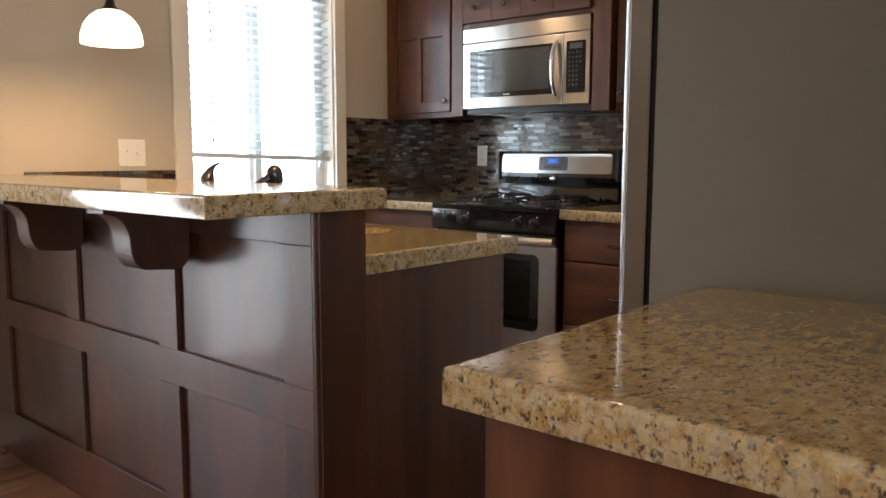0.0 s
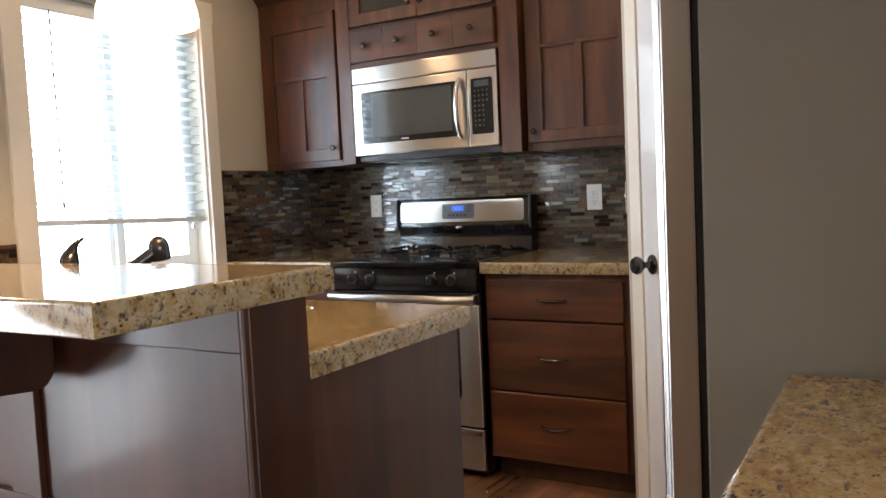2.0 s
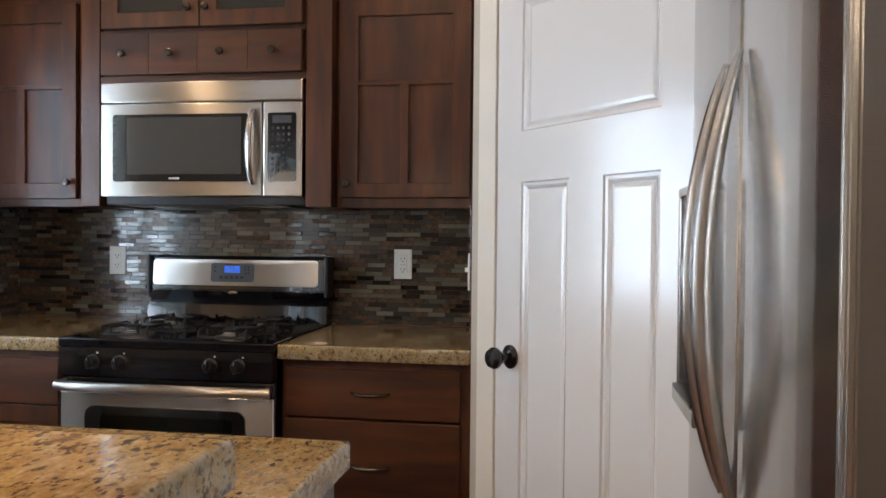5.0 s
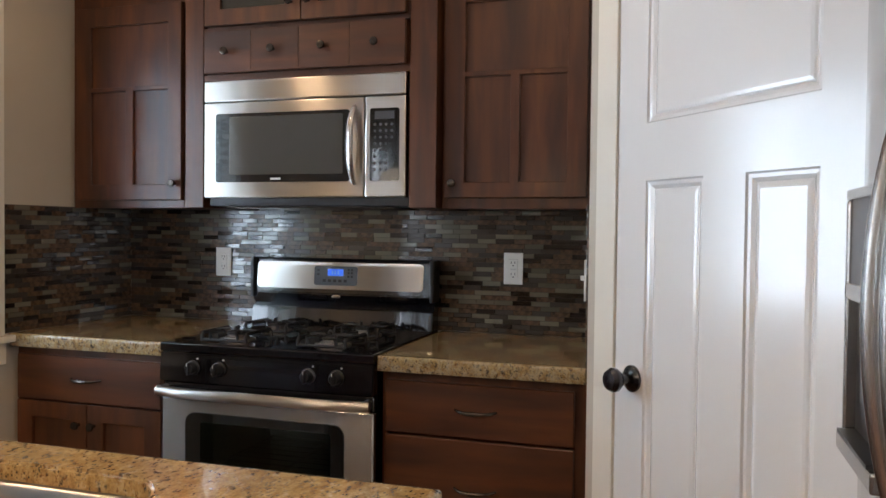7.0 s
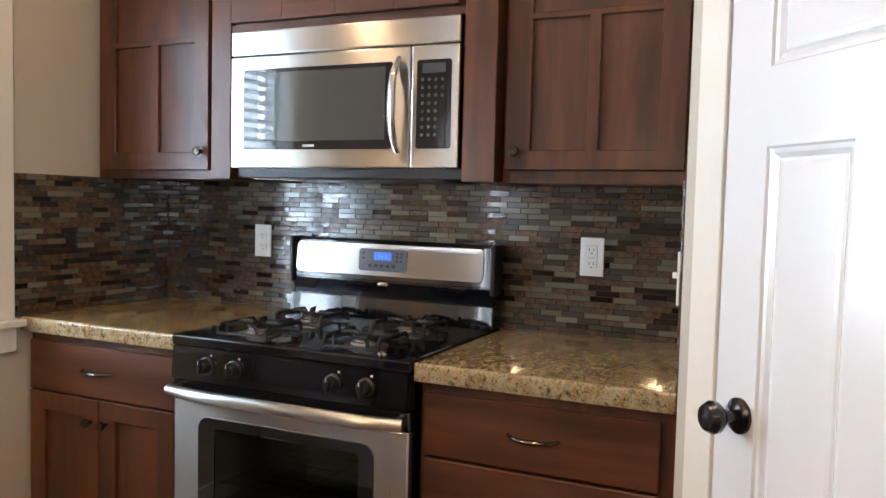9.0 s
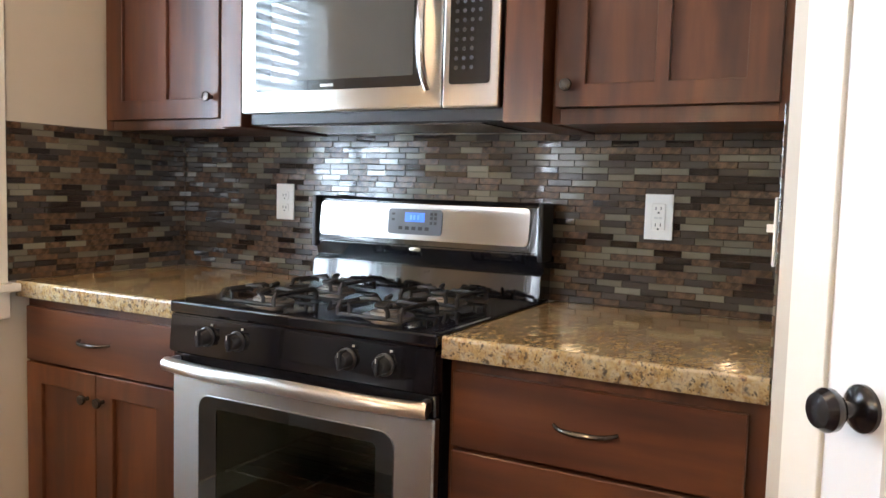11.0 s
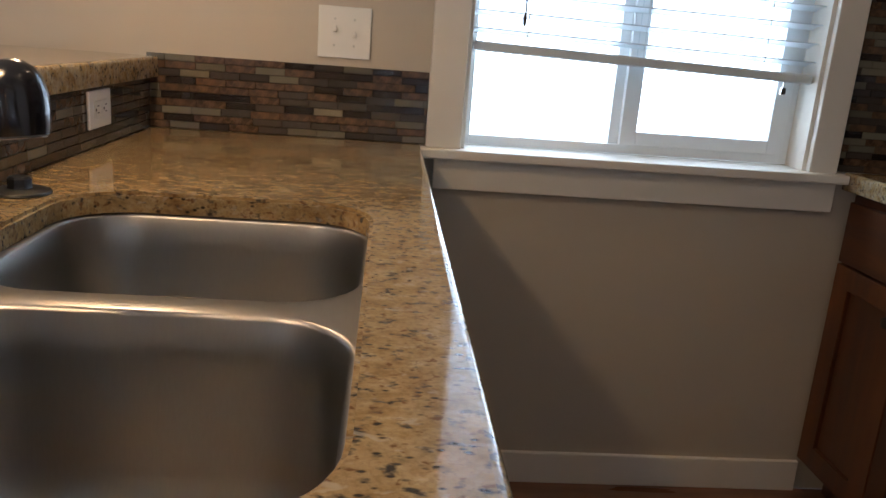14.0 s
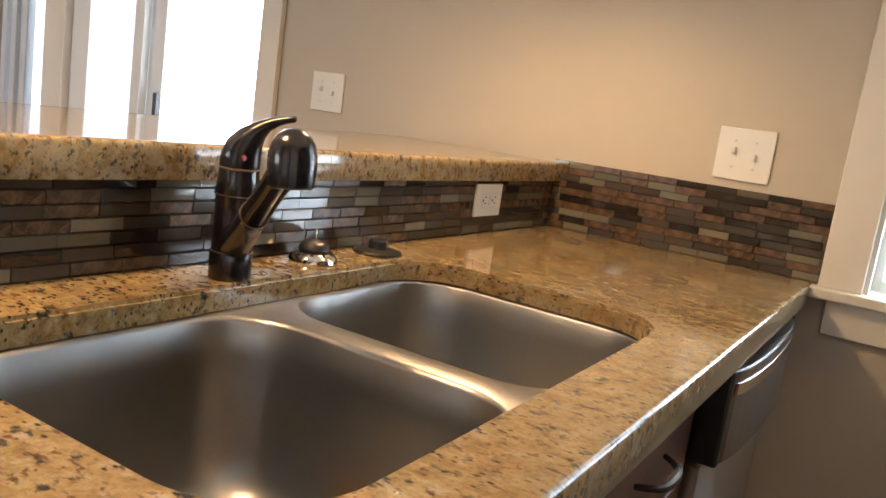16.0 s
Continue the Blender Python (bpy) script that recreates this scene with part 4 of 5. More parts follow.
def island_slab():
    bm = bmesh.new()
    outer = [(0.004, YB + 0.002), (XI, YB + 0.002), (XI, YN), (0.004, YN)]
    hole = round_rect(SX0, SX1, SY0, SY1, 0.098, 10)
    layers = []
    for z in (ZS, ZC):
        o = [bm.verts.new((x, y, z)) for x, y in outer]
        h = [bm.verts.new((x, y, z)) for x, y in hole]
        edges = [bm.edges.new((o[k], o[(k + 1) % 4])) for k in range(4)] + [bm.edges.new((h[k], h[(k + 1) % len(h)])) for k in range(len(h))]
        bmesh.ops.triangle_fill(bm, use_beauty=True, edges=edges)
        layers.append((o, h))
    (o0, h0), (o1, h1) = layers
    for k in range(4):
        bm.faces.new((o0[k], o0[(k + 1) % 4], o1[(k + 1) % 4], o1[k]))
    for k in range(len(h0)):
        bm.faces.new((h0[k], h1[k], h1[(k + 1) % len(h0)], h0[(k + 1) % len(h0)]))
    bmesh.ops.recalc_face_normals(bm, faces=bm.faces)
    rim = [e for e in bm.edges if len(e.link_faces) == 2 and e.calc_face_angle() > 1.0 and abs(e.verts[0].co.z - ZC) < 1e-4 and abs(e.verts[1].co.z - ZC) < 1e-4]
    bmesh.ops.bevel(bm, geom=rim, offset=0.005, segments=2, affect="EDGES")
    slab_top = part("island_countertop", bm, granite_m, None, "gold speckled granite countertop with double sink cut-out", category="countertop")
    # the built-up edge below the slab
    part("edge_strip", boxes((0.004, XI, YN - 0.028, YN - 0.0003, 0.870, ZS - 0.0002), (XI - 0.028, XI - 0.0003, YB + 0.002, YN - 0.0285, 0.870, ZS - 0.0002)), granite_m, slab_top)
    rim_wall(slab_top, (XI, YN), (0.008, YN), 0.870, ZC, (True, False))
    rim_wall(slab_top, (XI, YB + 0.004), (XI, YN), 0.870, ZC, (False, True))
    return slab_top


island_slab()
top = slab("bar_countertop", 0.004, 2.018, -2.857, -2.375, 1.038, 1.086, "gold speckled granite raised bar top above the sink", 0.004)
rim_wall(top, (2.018, -2.857), (2.018, -2.375), 1.038, 1.086, (True, True))
rim_wall(top, (2.018, -2.375), (0.008, -2.375), 1.038, 1.086, (True, False))
rim_wall(top, (0.008, -2.857), (2.018, -2.857), 1.038, 1.086, (False, True))

# panelled bar front
front = thing("bar_panelling", (1.0, -2.55, 0), "dark brown stained wooden panelling with square recessed panels", "panelling")
part("backing", boxes((0.004, 1.957, -2.5435, -2.5385, 0.0, 1.034)), wood_bar, front)
yf0, yf1 = -2.558, -2.544
cols = [(0.19, 0.69), (0.785, 1.285), (1.385, 1.858)]
part("base_rail", boxes((0.004, 1.968, yf0, yf1, 0.0, 0.175), bevel=0.0015), wood_bar, front)
part("middle_rail", boxes((0.004, 1.968, yf0, yf1, 0.520, 0.622), bevel=0.0015), wood_bar, front)
part("top_rail", boxes((0.004, 1.968, yf0, yf1, 0.957, 1.034), bevel=0.0015), wood_bar, front)
for a, b in ((0.004, 0.19), (0.69, 0.785), (1.285, 1.385), (1.858, 1.968)):
    for z0, z1 in ((0.175, 0.520), (0.622, 0.957)):
        part("stile", boxes((a, b, yf0, yf1, z0, z1), bevel=0.0015), wood_bar, front)
part("end_panel", boxes((1.9585, 1.978, -2.543, YB + 0.001, 0.0, 1.035), bevel=0.002), wood_bar, front, "dark stained end board of the bar")
part("corner_trim", boxes((1.969, 1.980, -2.560, -2.544, 0.0, 1.034), bevel=0.003), wood_bar, front)


def corbel(x0, x1):
    poly = [(-2.559, 1.037), (-2.79, 1.037), (-2.79, 1.018)]
    for k in range(9):
        a = radians(90 * k / 8)
        poly.append((-2.79 + 0.065 * math.sin(a), 0.945 + 0.073 * math.cos(a) - 0.0))
    for k in range(1, 8):
        a = radians(90 * k / 7)
        poly.append((-2.725 + 0.040 * (1 - math.cos(a)), 0.945 - 0.075 * math.sin(a)))
    poly += [(-2.60, 0.862), (-2.578, 0.868), (-2.563, 0.885), (-2.559, 0.91)]
    part("corbel", prism(poly, x0, x1, bevel=0.002), wood_bar, None, "dark stained scrolled wooden corbel under the bar top", category="corbel", group="corbels under the bar")


corbel(1.378, 1.468)
corbel(0.762, 0.852)
part("side_board", boxes((1.925, 1.945, YB + 0.0015, -1.795, 0.0, 0.869), bevel=0.002), wood_d, None, "dark stained side board at the sink cabinets", category="panel")

# sink cabinets facing the range
NM = Matrix.Translation((0, -1.79, 0)) @ Matrix.Rotation(math.pi, 4, "Z")


def north_cabinet(x0, x1, label, drawer=True):
    c = thing("sink_cabinet", ((x0 + x1) / 2, -2.1, 0), label, "cabinet")
    part("carcass", boxes((x0, x1, -2.385, -1.833, 0.10, 0.66), (x0, x1, -1.846, -1.833, 0.66, 0.868)), wood_v, c)
    part("toe_kick", boxes((x0, x1, -1.88, -1.865, 0, 0.099)), wood_d, c)
    part("face_frame", boxes((-x1, -x1 + 0.03, 0.022, 0.042, 0.10, 0.868), (-x0 - 0.03, -x0, 0.022, 0.042, 0.10, 0.868), (-x1 + 0.03, -x0 - 0.03, 0.022, 0.042, 0.84, 0.868), (-x1 + 0.03, -x0 - 0.03, 0.022, 0.042, 0.10, 0.115)), wood_v, c, M=NM)
    d = part("false_drawer", boxes((-x1 + 0.015, -x0 - 0.015, 0.002, 0.0215, 0.69, 0.845), bevel=0.002), wood_h, c, M=NM)
    pull(d, -(x0 + x1) / 2, 0.765, 0.002, NM)
    mid = -(x0 + x1) / 2
    for a, b, kx in ((-x1 + 0.015, mid - 0.002, mid - 0.03), (mid + 0.002, -x0 - 0.015, mid + 0.03)):
        d = framed_door(c, a, b, 0.112, 0.682, 0.0215, [(a + 0.06, b - 0.06, 0.175, 0.622)], NM)
        knob(d, kx, 0.612, 0.0015, NM)


north_cabinet(0.712, 1.152, "reddish brown two-door cabinet under the granite countertop beside the dishwasher")
north_cabinet(1.154, 1.92, "reddish brown wide two-door sink cabinet under the granite countertop")
dw = thing("dishwasher", (0.40, -2.1, 0), "stainless and black built-in dishwasher under the sink counter", "dishwasher")
part("tub", boxes((0.10, 0.700, -2.38, -1.83, 0.10, 0.862)), plastic_m, dw)
part("door_panel", boxes((0.102, 0.698, -1.829, -1.775, 0.115, 0.698), bevel=0.004), steel_h, dw, "stainless dishwasher door")
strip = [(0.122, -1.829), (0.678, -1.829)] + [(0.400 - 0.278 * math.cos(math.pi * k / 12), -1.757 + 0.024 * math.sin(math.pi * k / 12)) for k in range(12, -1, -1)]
# steel coloured dark to stand for the dim floor mirrored in the strip
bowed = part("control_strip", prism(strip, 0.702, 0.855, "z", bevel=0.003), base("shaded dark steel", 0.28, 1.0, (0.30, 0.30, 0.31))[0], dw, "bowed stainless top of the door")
part("pocket_lip", prism([(x, y + 0.0015) for x, y in strip[2:]] + [(0.122, -1.80), (0.678, -1.80)], 0.812, 0.835, "z", bevel=0.002), chrome_m, bowed, "bright pocket handle lip")
for a in (0.1015, 0.6785):
    part("end_cap", boxes((a, a + 0.020, -1.829, -1.752, 0.702, 0.858), bevel=0.005, seg=2), plastic_m, dw, "black end cap")
part("kick_plate", boxes((0.102, 0.698, -1.87, -1.85, 0.0, 0.099)), plastic_m, dw)


def sink():
    s = thing("kitchen_sink", (1.19, -2.06, 0.66), "satin stainless steel undermount double bowl sink, empty and clean", "sink")
    bowls = [(0.764, 1.126, 0.190), (1.180, 1.574, 0.235)]
    y0, y1 = -2.274, -1.852
    zt = ZS - 0.001
    # flange sheet with two openings
    bm = bmesh.new()
    outer = round_rect(0.744, 1.600, -2.300, -1.826, 0.10, 8)
    o = [bm.verts.new((x, y, zt)) for x, y in outer]
    edges = [bm.edges.new((o[k], o[(k + 1) % len(o)])) for k in range(len(o))]
    rings = []
    for x0, x1, dep in bowls:
        r = [bm.verts.new((x, y, zt)) for x, y in round_rect(x0 - 0.006, x1 + 0.006, y0 - 0.006, y1 + 0.006, 0.096, 8)]
        edges += [bm.edges.new((r[k], r[(k + 1) % len(r)])) for k in range(len(r))]
        rings.append(r)
    bmesh.ops.triangle_fill(bm, use_beauty=True, edges=edges)
    for (x0, x1, dep), r in zip(bowls, rings):
        prev = r
        steps = [(0.003, -0.0015), (0.006, -0.006), (0.010, -0.05), (0.015, -dep + 0.062), (0.020, -dep + 0.040), (0.030, -dep + 0.021), (0.045, -dep + 0.009), (0.065, -dep + 0.003), (0.10, -dep)]
        for inset, dz in steps:
            cur = [bm.verts.new((x, y, zt + dz)) for x, y in round_rect(x0 - 0.006 + inset, x1 + 0.006 - inset, y0 - 0.006 + inset, y1 + 0.006 - inset, max(0.03, 0.096 - inset * 0.6), 8)]
            for k in range(len(cur)):
                j = (k + 1) % len(cur)
                bm.faces.new((prev[k], prev[j], cur[j], cur[k]))
            prev = cur
        bm.faces.new(prev)
    part("bowl_shell", bm, sink_m, s, "satin steel double bowl", True)
    for (x0, x1, dep) in bowls:
        part("drain", lathe([(0.056, 0), (0.055, 0.003), (0.046, 0.003), (0.040, 0.001), (0.0, 0.0005)], ((x0 + x1) / 2, -1.985, zt - dep + 0.0005), 24), chrome_m, s, "chrome strainer drain", True)


sink()


def faucet():
    fx, fy = 1.173, -2.312
    f = thing("kitchen_faucet", (fx, fy, ZC), "oil-rubbed bronze single-lever pull-out faucet behind the sink", "faucet")
    part("body", lathe([(0.0266, 0), (0.0274, 0.002), (0.0272, 0.034), (0.0262, 0.037), (0.0262, 0.060), (0.0268, 0.09), (0.0270, 0.110), (0.0276, 0.1115), (0.0264, 0.130), (0.0250, 0.143), (0.022, 0.146)], (fx, fy, ZC), 32), bronze_m, f, smooth=True)
    for r, z in ((0.0266, 0.0355), (0.0276, 0.109), (0.0256, 0.143)):
        part("ring", lathe([(r - 0.001, 0), (r + 0.0006, 0.0006), (r + 0.0006, 0.0016), (r - 0.001, 0.0024)], (fx, fy, ZC + z), 32), worn_m, f, "rubbed bright copper ring", True)
    tip = Vector((1.146, -2.250, 1.136))
    b = Vector((fx, fy, ZC + 0.1445))
    way = tip - b
    pts = [b + Vector((way.x * h, way.y * h, way.z * v)) for h, v in ((0.0, 0.0), (0.0, 0.10), (0.01, 0.22), (0.06, 0.38), (0.17, 0.56), (0.30, 0.70), (0.45, 0.815), (0.64, 0.905), (0.82, 0.96), (0.96, 0.995), (1.0, 1.0))]
    lv = part("lever", tube(pts, [0.0252, 0.0258, 0.0255, 0.0235, 0.0180, 0.0125, 0.0085, 0.0062, 0.0048, 0.0045, 0.0030], 20, 0.92), bronze_m, f, "curved bronze lever", True)
    part("marker", lathe([(0.004, 0), (0.003, 0.002), (0, 0.002)], (fx + 0.015, fy + 0.0212, ZC + 0.160), 10, "y"), red_m, lv)
    neck0 = Vector((fx + 0.006, fy + 0.010, ZC + 0.048))
    head = Vector((1.276, -2.130, 1.100))
    part("spout", tube([neck0, neck0.lerp(head, 0.30), neck0.lerp(head, 0.40), neck0.lerp(head, 0.41), neck0.lerp(head, 0.7), head], [0.0215, 0.0185, 0.0180, 0.0168, 0.0163, 0.0168], 20), bronze_m, f, "slanted pull-out spout", True)
    part("ring", tube([neck0.lerp(head, 0.394), neck0.lerp(head, 0.404)], 0.0187, 20), worn_m, f, "rubbed bright copper ring", True)
    d = Vector((0.06, 0.12, -1)).normalized()
    q = Vector((0, 0, 1)).rotation_difference(-d).to_matrix().to_4x4()
    hd = part("spray_head", lathe([(0.02058, -0.03024), (0.0231, -0.02856), (0.02436, -0.02184), (0.02587, -0.00672), (0.0257, 0.00504), (0.0231, 0.0168), (0.01806, 0.0252), (0.0105, 0.03066), (0.0042, 0.03234), (0, 0.03259)], head, 32, q), bronze_m, f, "rounded bronze spray head", True)
    part("spray_face", lathe([(0.0197, -0.0312), (0.0197, -0.0303), (0, -0.0303)], head, 28, q), worn_m, hd, "worn coppery spray face")


faucet()


def air_gap(x, y):
    a = thing("air_gap_flange", (x, y, ZC), "chrome and black sink fitting on the sink countertop", "sink fitting")
    fl = part("flange", lathe([(0.036, 0), (0.0375, 0.002), (0.0368, 0.006), (0.0325, 0.012), (0.026, 0.016), (0, 0.0165)], (x, y, ZC), 32), chrome_m, a, "domed chrome flange with small holes", True)
    holes = [lathe([(0.0026, 0), (0.0026, 0.0006), (0, 0.0007)], (0, 0, 0), 8) for _ in range(10)]
    for k, h in enumerate(holes):
        t = 2 * math.pi * k / 10
        h.transform(Matrix.Translation((x + 0.0298 * math.cos(t), y + 0.0298 * math.sin(t), ZC + 0.0142)) @ Matrix.Rotation(t, 4, "Z") @ Matrix.Rotation(radians(38), 4, "Y"))
    part("hole", merge(*holes), dark_m, fl, kind="stuff")
    part("collar", lathe([(0.022, 0), (0.0245, 0.002), (0.0235, 0.008), (0.018, 0.014), (0.008, 0.017), (0, 0.017)], (x, y, ZC + 0.0160), 24), plastic_m, a, smooth=True)
    part("stem", lathe([(0.0026, 0), (0.0026, 0.016), (0.0018, 0.018), (0, 0.018)], (x, y, ZC + 0.0325), 10), chrome_m, a, smooth=True)


air_gap(0.980, -2.338)
a = thing("hole_cover", (0.815, -2.338, ZC), "flat black disc cover on the sink countertop", "sink fitting")
part("disc", lathe([(0.040, 0), (0.0415, 0.0015), (0.040, 0.0045), (0.030, 0.0075), (0, 0.009)], (0.815, -2.338, ZC), 32), plastic_m, a, smooth=True)
part("button", lathe([(0.0175, 0), (0.0165, 0.004), (0.0165, 0.013), (0.0135, 0.016), (0, 0.016)], (0.815, -2.338, ZC + 0.008), 8), plastic_m, a)


# ---- fridge side ----
c = thing("wall_cabinet", (3.26, -2.65, 1.37), "dark reddish brown wall cabinet above the granite beside the refrigerator", "cabinet")
WM = Matrix.Translation((3.10, 0, 0)) @ Matrix.Rotation(-math.pi / 2, 4, "Z")
part("carcass", boxes((3.1005, 3.416, -3.020, -2.290, 1.370, 2.22), bevel=0.002), wood_v, c)
for a, b, kx in ((2.298, 2.652, 2.62), (2.656, 3.012, 2.69)):
    d = framed_door(c, a, b, 1.402, 2.132, -0.0005, [(a + 0.062, b - 0.062, 1.828, 2.06), (a + 0.062, (a + b) / 2 - 0.015, 1.46, 1.812), ((a + b) / 2 + 0.015, b - 0.062, 1.46, 1.812)], WM)
    knob(d, kx, 1.462, -0.0205, WM)
part("crown", boxes((3.07, 3.416, -3.03, -2.29, 2.221, 2.275), bevel=0.006), wood_h, c, "plain crown")


def fridge():
    f = thing("refrigerator", (3.0, -1.82, 0), "stainless side-by-side refrigerator with grey sides and ice dispenser", "refrigerator")
    y0, y1, zt = -2.270, -1.362, 1.765
    part("cabinet_body", boxes((2.648, 3.38, y0, y1, 0.02, zt - 0.02), bevel=0.004), side_m, f, "grey textured steel body")
    part("gasket", boxes((2.637, 2.6475, y0 + 0.012, y1 - 0.012, 0.06, zt - 0.03)), dark_m, f)
    for name, a, b in (("freezer_door", -1.817, y1), ("fridge_door", y0, -1.823)):
        poly = [(2.6365, a), (2.6365, b), (2.592, b), (2.584, b + (0.003 if a > b else -0.003)), (2.579, b + (0.008 if a > b else -0.008))]
        for k in range(1, 8):
            u = k / 8
            poly.append((2.576 - 0.006 * math.sin(math.pi * u) , b + (a - b) * (0.03 + 0.94 * u)))
        poly += [(2.579, a - (0.008 if a > b else -0.008)), (2.584, a - (0.003 if a > b else -0.003)), (2.592, a)]
        d = part(name, prism(poly, 0.06, zt, "z", bevel=0.002), [steel_door, steel_shaded], f, "brushed stainless door, its sides shaded darker in colour")
        # faces turned sideways take the shaded copy of the steel
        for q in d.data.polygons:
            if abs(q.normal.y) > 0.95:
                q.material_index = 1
        hy = a + 0.047 if name == "freezer_door" else b - 0.047
        n = 24
        pts, rad = [], []
        for k in range(n + 1):
            u = -1 + 2 * k / n
            pts.append((2.567 - 0.049 * (1 - u * u), hy, 1.210 + u * 0.336))
            rad.append(0.004 + 0.012 * (1 - u * u) ** 0.6)
        part("handle", tube(pts, rad, 12, 1.25), steel_v, d, "long bowed stainless handle with pointed ends", True)
        if name == "freezer_door":
            h = part("dispenser", boxes((2.548, 2.572, -1.655, -1.395, 1.357, 1.375), (2.548, 2.572, -1.655, -1.395, 1.195, 1.222), (2.540, 2.572, -1.655, -1.395, 0.945, 0.975), (2.548, 2.572, -1.655, -1.640, 0.975, 1.357), (2.548, 2.572, -1.410, -1.395, 0.975, 1.357), bevel=0.004, seg=2), steel_v, d, "ice and water dispenser surround")
            part("control_face", boxes((2.555, 2.572, -1.640, -1.410, 1.222, 1.357)), paintgrey_m, h, "grey dispenser control face")
            part("recess", boxes((2.566, 2.572, -1.640, -1.410, 0.975, 1.195)), plastic_m, h, "dark dispenser recess")
            part("tray", boxes((2.538, 2.566, -1.636, -1.414, 0.9755, 0.982)), plastic_m, h)
            part("paddle", boxes((2.556, 2.564, -1.56, -1.49, 1.04, 1.15), bevel=0.003), paintgrey_m, h)
    part("base_grille", boxes((2.60, 2.647, y0 + 0.01, y1 - 0.01, 0.0, 0.055)), plastic_m, f)


fridge()
top = slab("side_countertop", 2.768, 3.416, -3.022, -2.276, 0.873, 0.921, "gold speckled granite countertop beside the refrigerator", 0.004)
rim_wall(top, (2.768, -3.022), (3.414, -3.022), 0.873, 0.921, (True, False))
rim_wall(top, (2.768, -2.278), (2.768, -3.022), 0.873, 0.921, (False, True))
c = thing("side_cabinet", (3.1, -2.64, 0), "reddish brown base cabinet under the granite beside the refrigerator", "cabinet")
part("carcass", boxes((2.825, 3.41, -2.985, -2.28, 0.10, 0.872)), wood_v, c)
part("toe_kick", boxes((2.875, 2.89, -2.985, -2.28, 0.0, 0.099)), wood_d, c)
EM = Matrix.Translation((2.825, 0, 0)) @ Matrix.Rotation(-math.pi / 2, 4, "Z")
part("end_panel", boxes((2.806, 3.412, -3.000, -2.9855, 0.0, 0.872), bevel=0.002), wood_v, c, "brown stained end panel")
d = part("drawer", boxes((2.305, 2.965, -0.0195, -0.0005, 0.69, 0.848), bevel=0.002), wood_h, c, M=EM)
pull(d, 2.635, 0.77, -0.0195, EM)
for a, b, kx in ((2.305, 2.633, 2.60), (2.637, 2.965, 2.67)):
    d = framed_door(c, a, b, 0.112, 0.682, -0.0005, [(a + 0.06, b - 0.06, 0.175, 0.622)], EM)
    knob(d, kx, 0.612, -0.0205, EM)


# ---- lamps ----
def pendant(x, y, z):
    p = thing("pendant_lamp", (x, y, z), "lit white glass dome pendant lamp above the bar", "pendant lamp", "pendants over the bar")
    prof = [(0.102, 0.0), (0.103, 0.012), (0.100, 0.035), (0.090, 0.065), (0.070, 0.092), (0.045, 0.110), (0.020, 0.118)]
    inner = [(r - 0.004, h - 0.002 if k else 0.0) for k, (r, h) in enumerate(prof)]
    bm = bmesh.new()
    rings = []
    for r, h in prof + inner[::-1]:
        rings.append([bm.verts.new((x + r * math.cos(2 * math.pi * k / 32), y + r * math.sin(2 * math.pi * k / 32), z + h)) for k in range(32)])
    for a, b in zip(rings, rings[1:] + rings[:1]):
        for k in range(32):
            bm.faces.new((a[k], a[(k + 1) % 32], b[(k + 1) % 32], b[k]))
    part("shade", bm, lampglass_m, p, "white glass dome shade", True)
    part("cap", lathe([(0.030, 0), (0.030, 0.006), (0.020, 0.016), (0.012, 0.040), (0.006, 0.046)], (x, y, z + 0.113), 20), bronze_m, p, smooth=True)
    part("rod", lathe([(0.005, 0), (0.005, H - z - 0.17)], (x, y, z + 0.155), 10), bronze_m, p, smooth=True)
    part("canopy", lathe([(0.060, 0), (0.058, 0.010), (0.020, 0.022), (0.0, 0.022)], (x, y, H), 24, pose(0, 0, 0, 180)), bronze_m, p, smooth=True)
    bulb("pendant_bulb", (x, y, z + 0.03), 7.0, WARM)


pendant(1.547, -2.342, 1.584)
pendant(0.640, -2.33, 1.545)


def can_light(x, y, watts):
    p = thing("ceiling_light", (x, y, H), "white trimmed round recessed ceiling light, lit warm", "ceiling light", "recessed ceiling lights")
    part("trim_ring", lathe([(0.095, 0), (0.095, 0.004), (0.072, 0.008), (0.070, 0.0)], (x, y, H - 0.0085), 28), ceil_m, p, smooth=True)
    part("lens", lathe([(0.068, 0), (0, 0.0005)], (x, y, H - 0.006), 24), canlens_m, p)
    lamp = new("can_lamp", bpy.data.lights.new("can_lamp", "SPOT"))
    lamp.data.energy, lamp.data.color, lamp.data.spot_size, lamp.data.spot_blend, lamp.data.shadow_soft_size = watts, WARM, radians(165), 0.6, 0.06
    lamp.matrix_world = look((x, y, H - 0.02), (x, y + 0.0001, 0))


can_light(0.51, -1.19, 12)
can_light(1.75, -1.19, 8)
can_light(4.4, -4.2, 16)
can_light(1.60, -4.7, 15)
can_light(3.3, -6.0, 24)
can_light(1.5, -6.0, 12)
can_light(3.6, -8.0, 30)


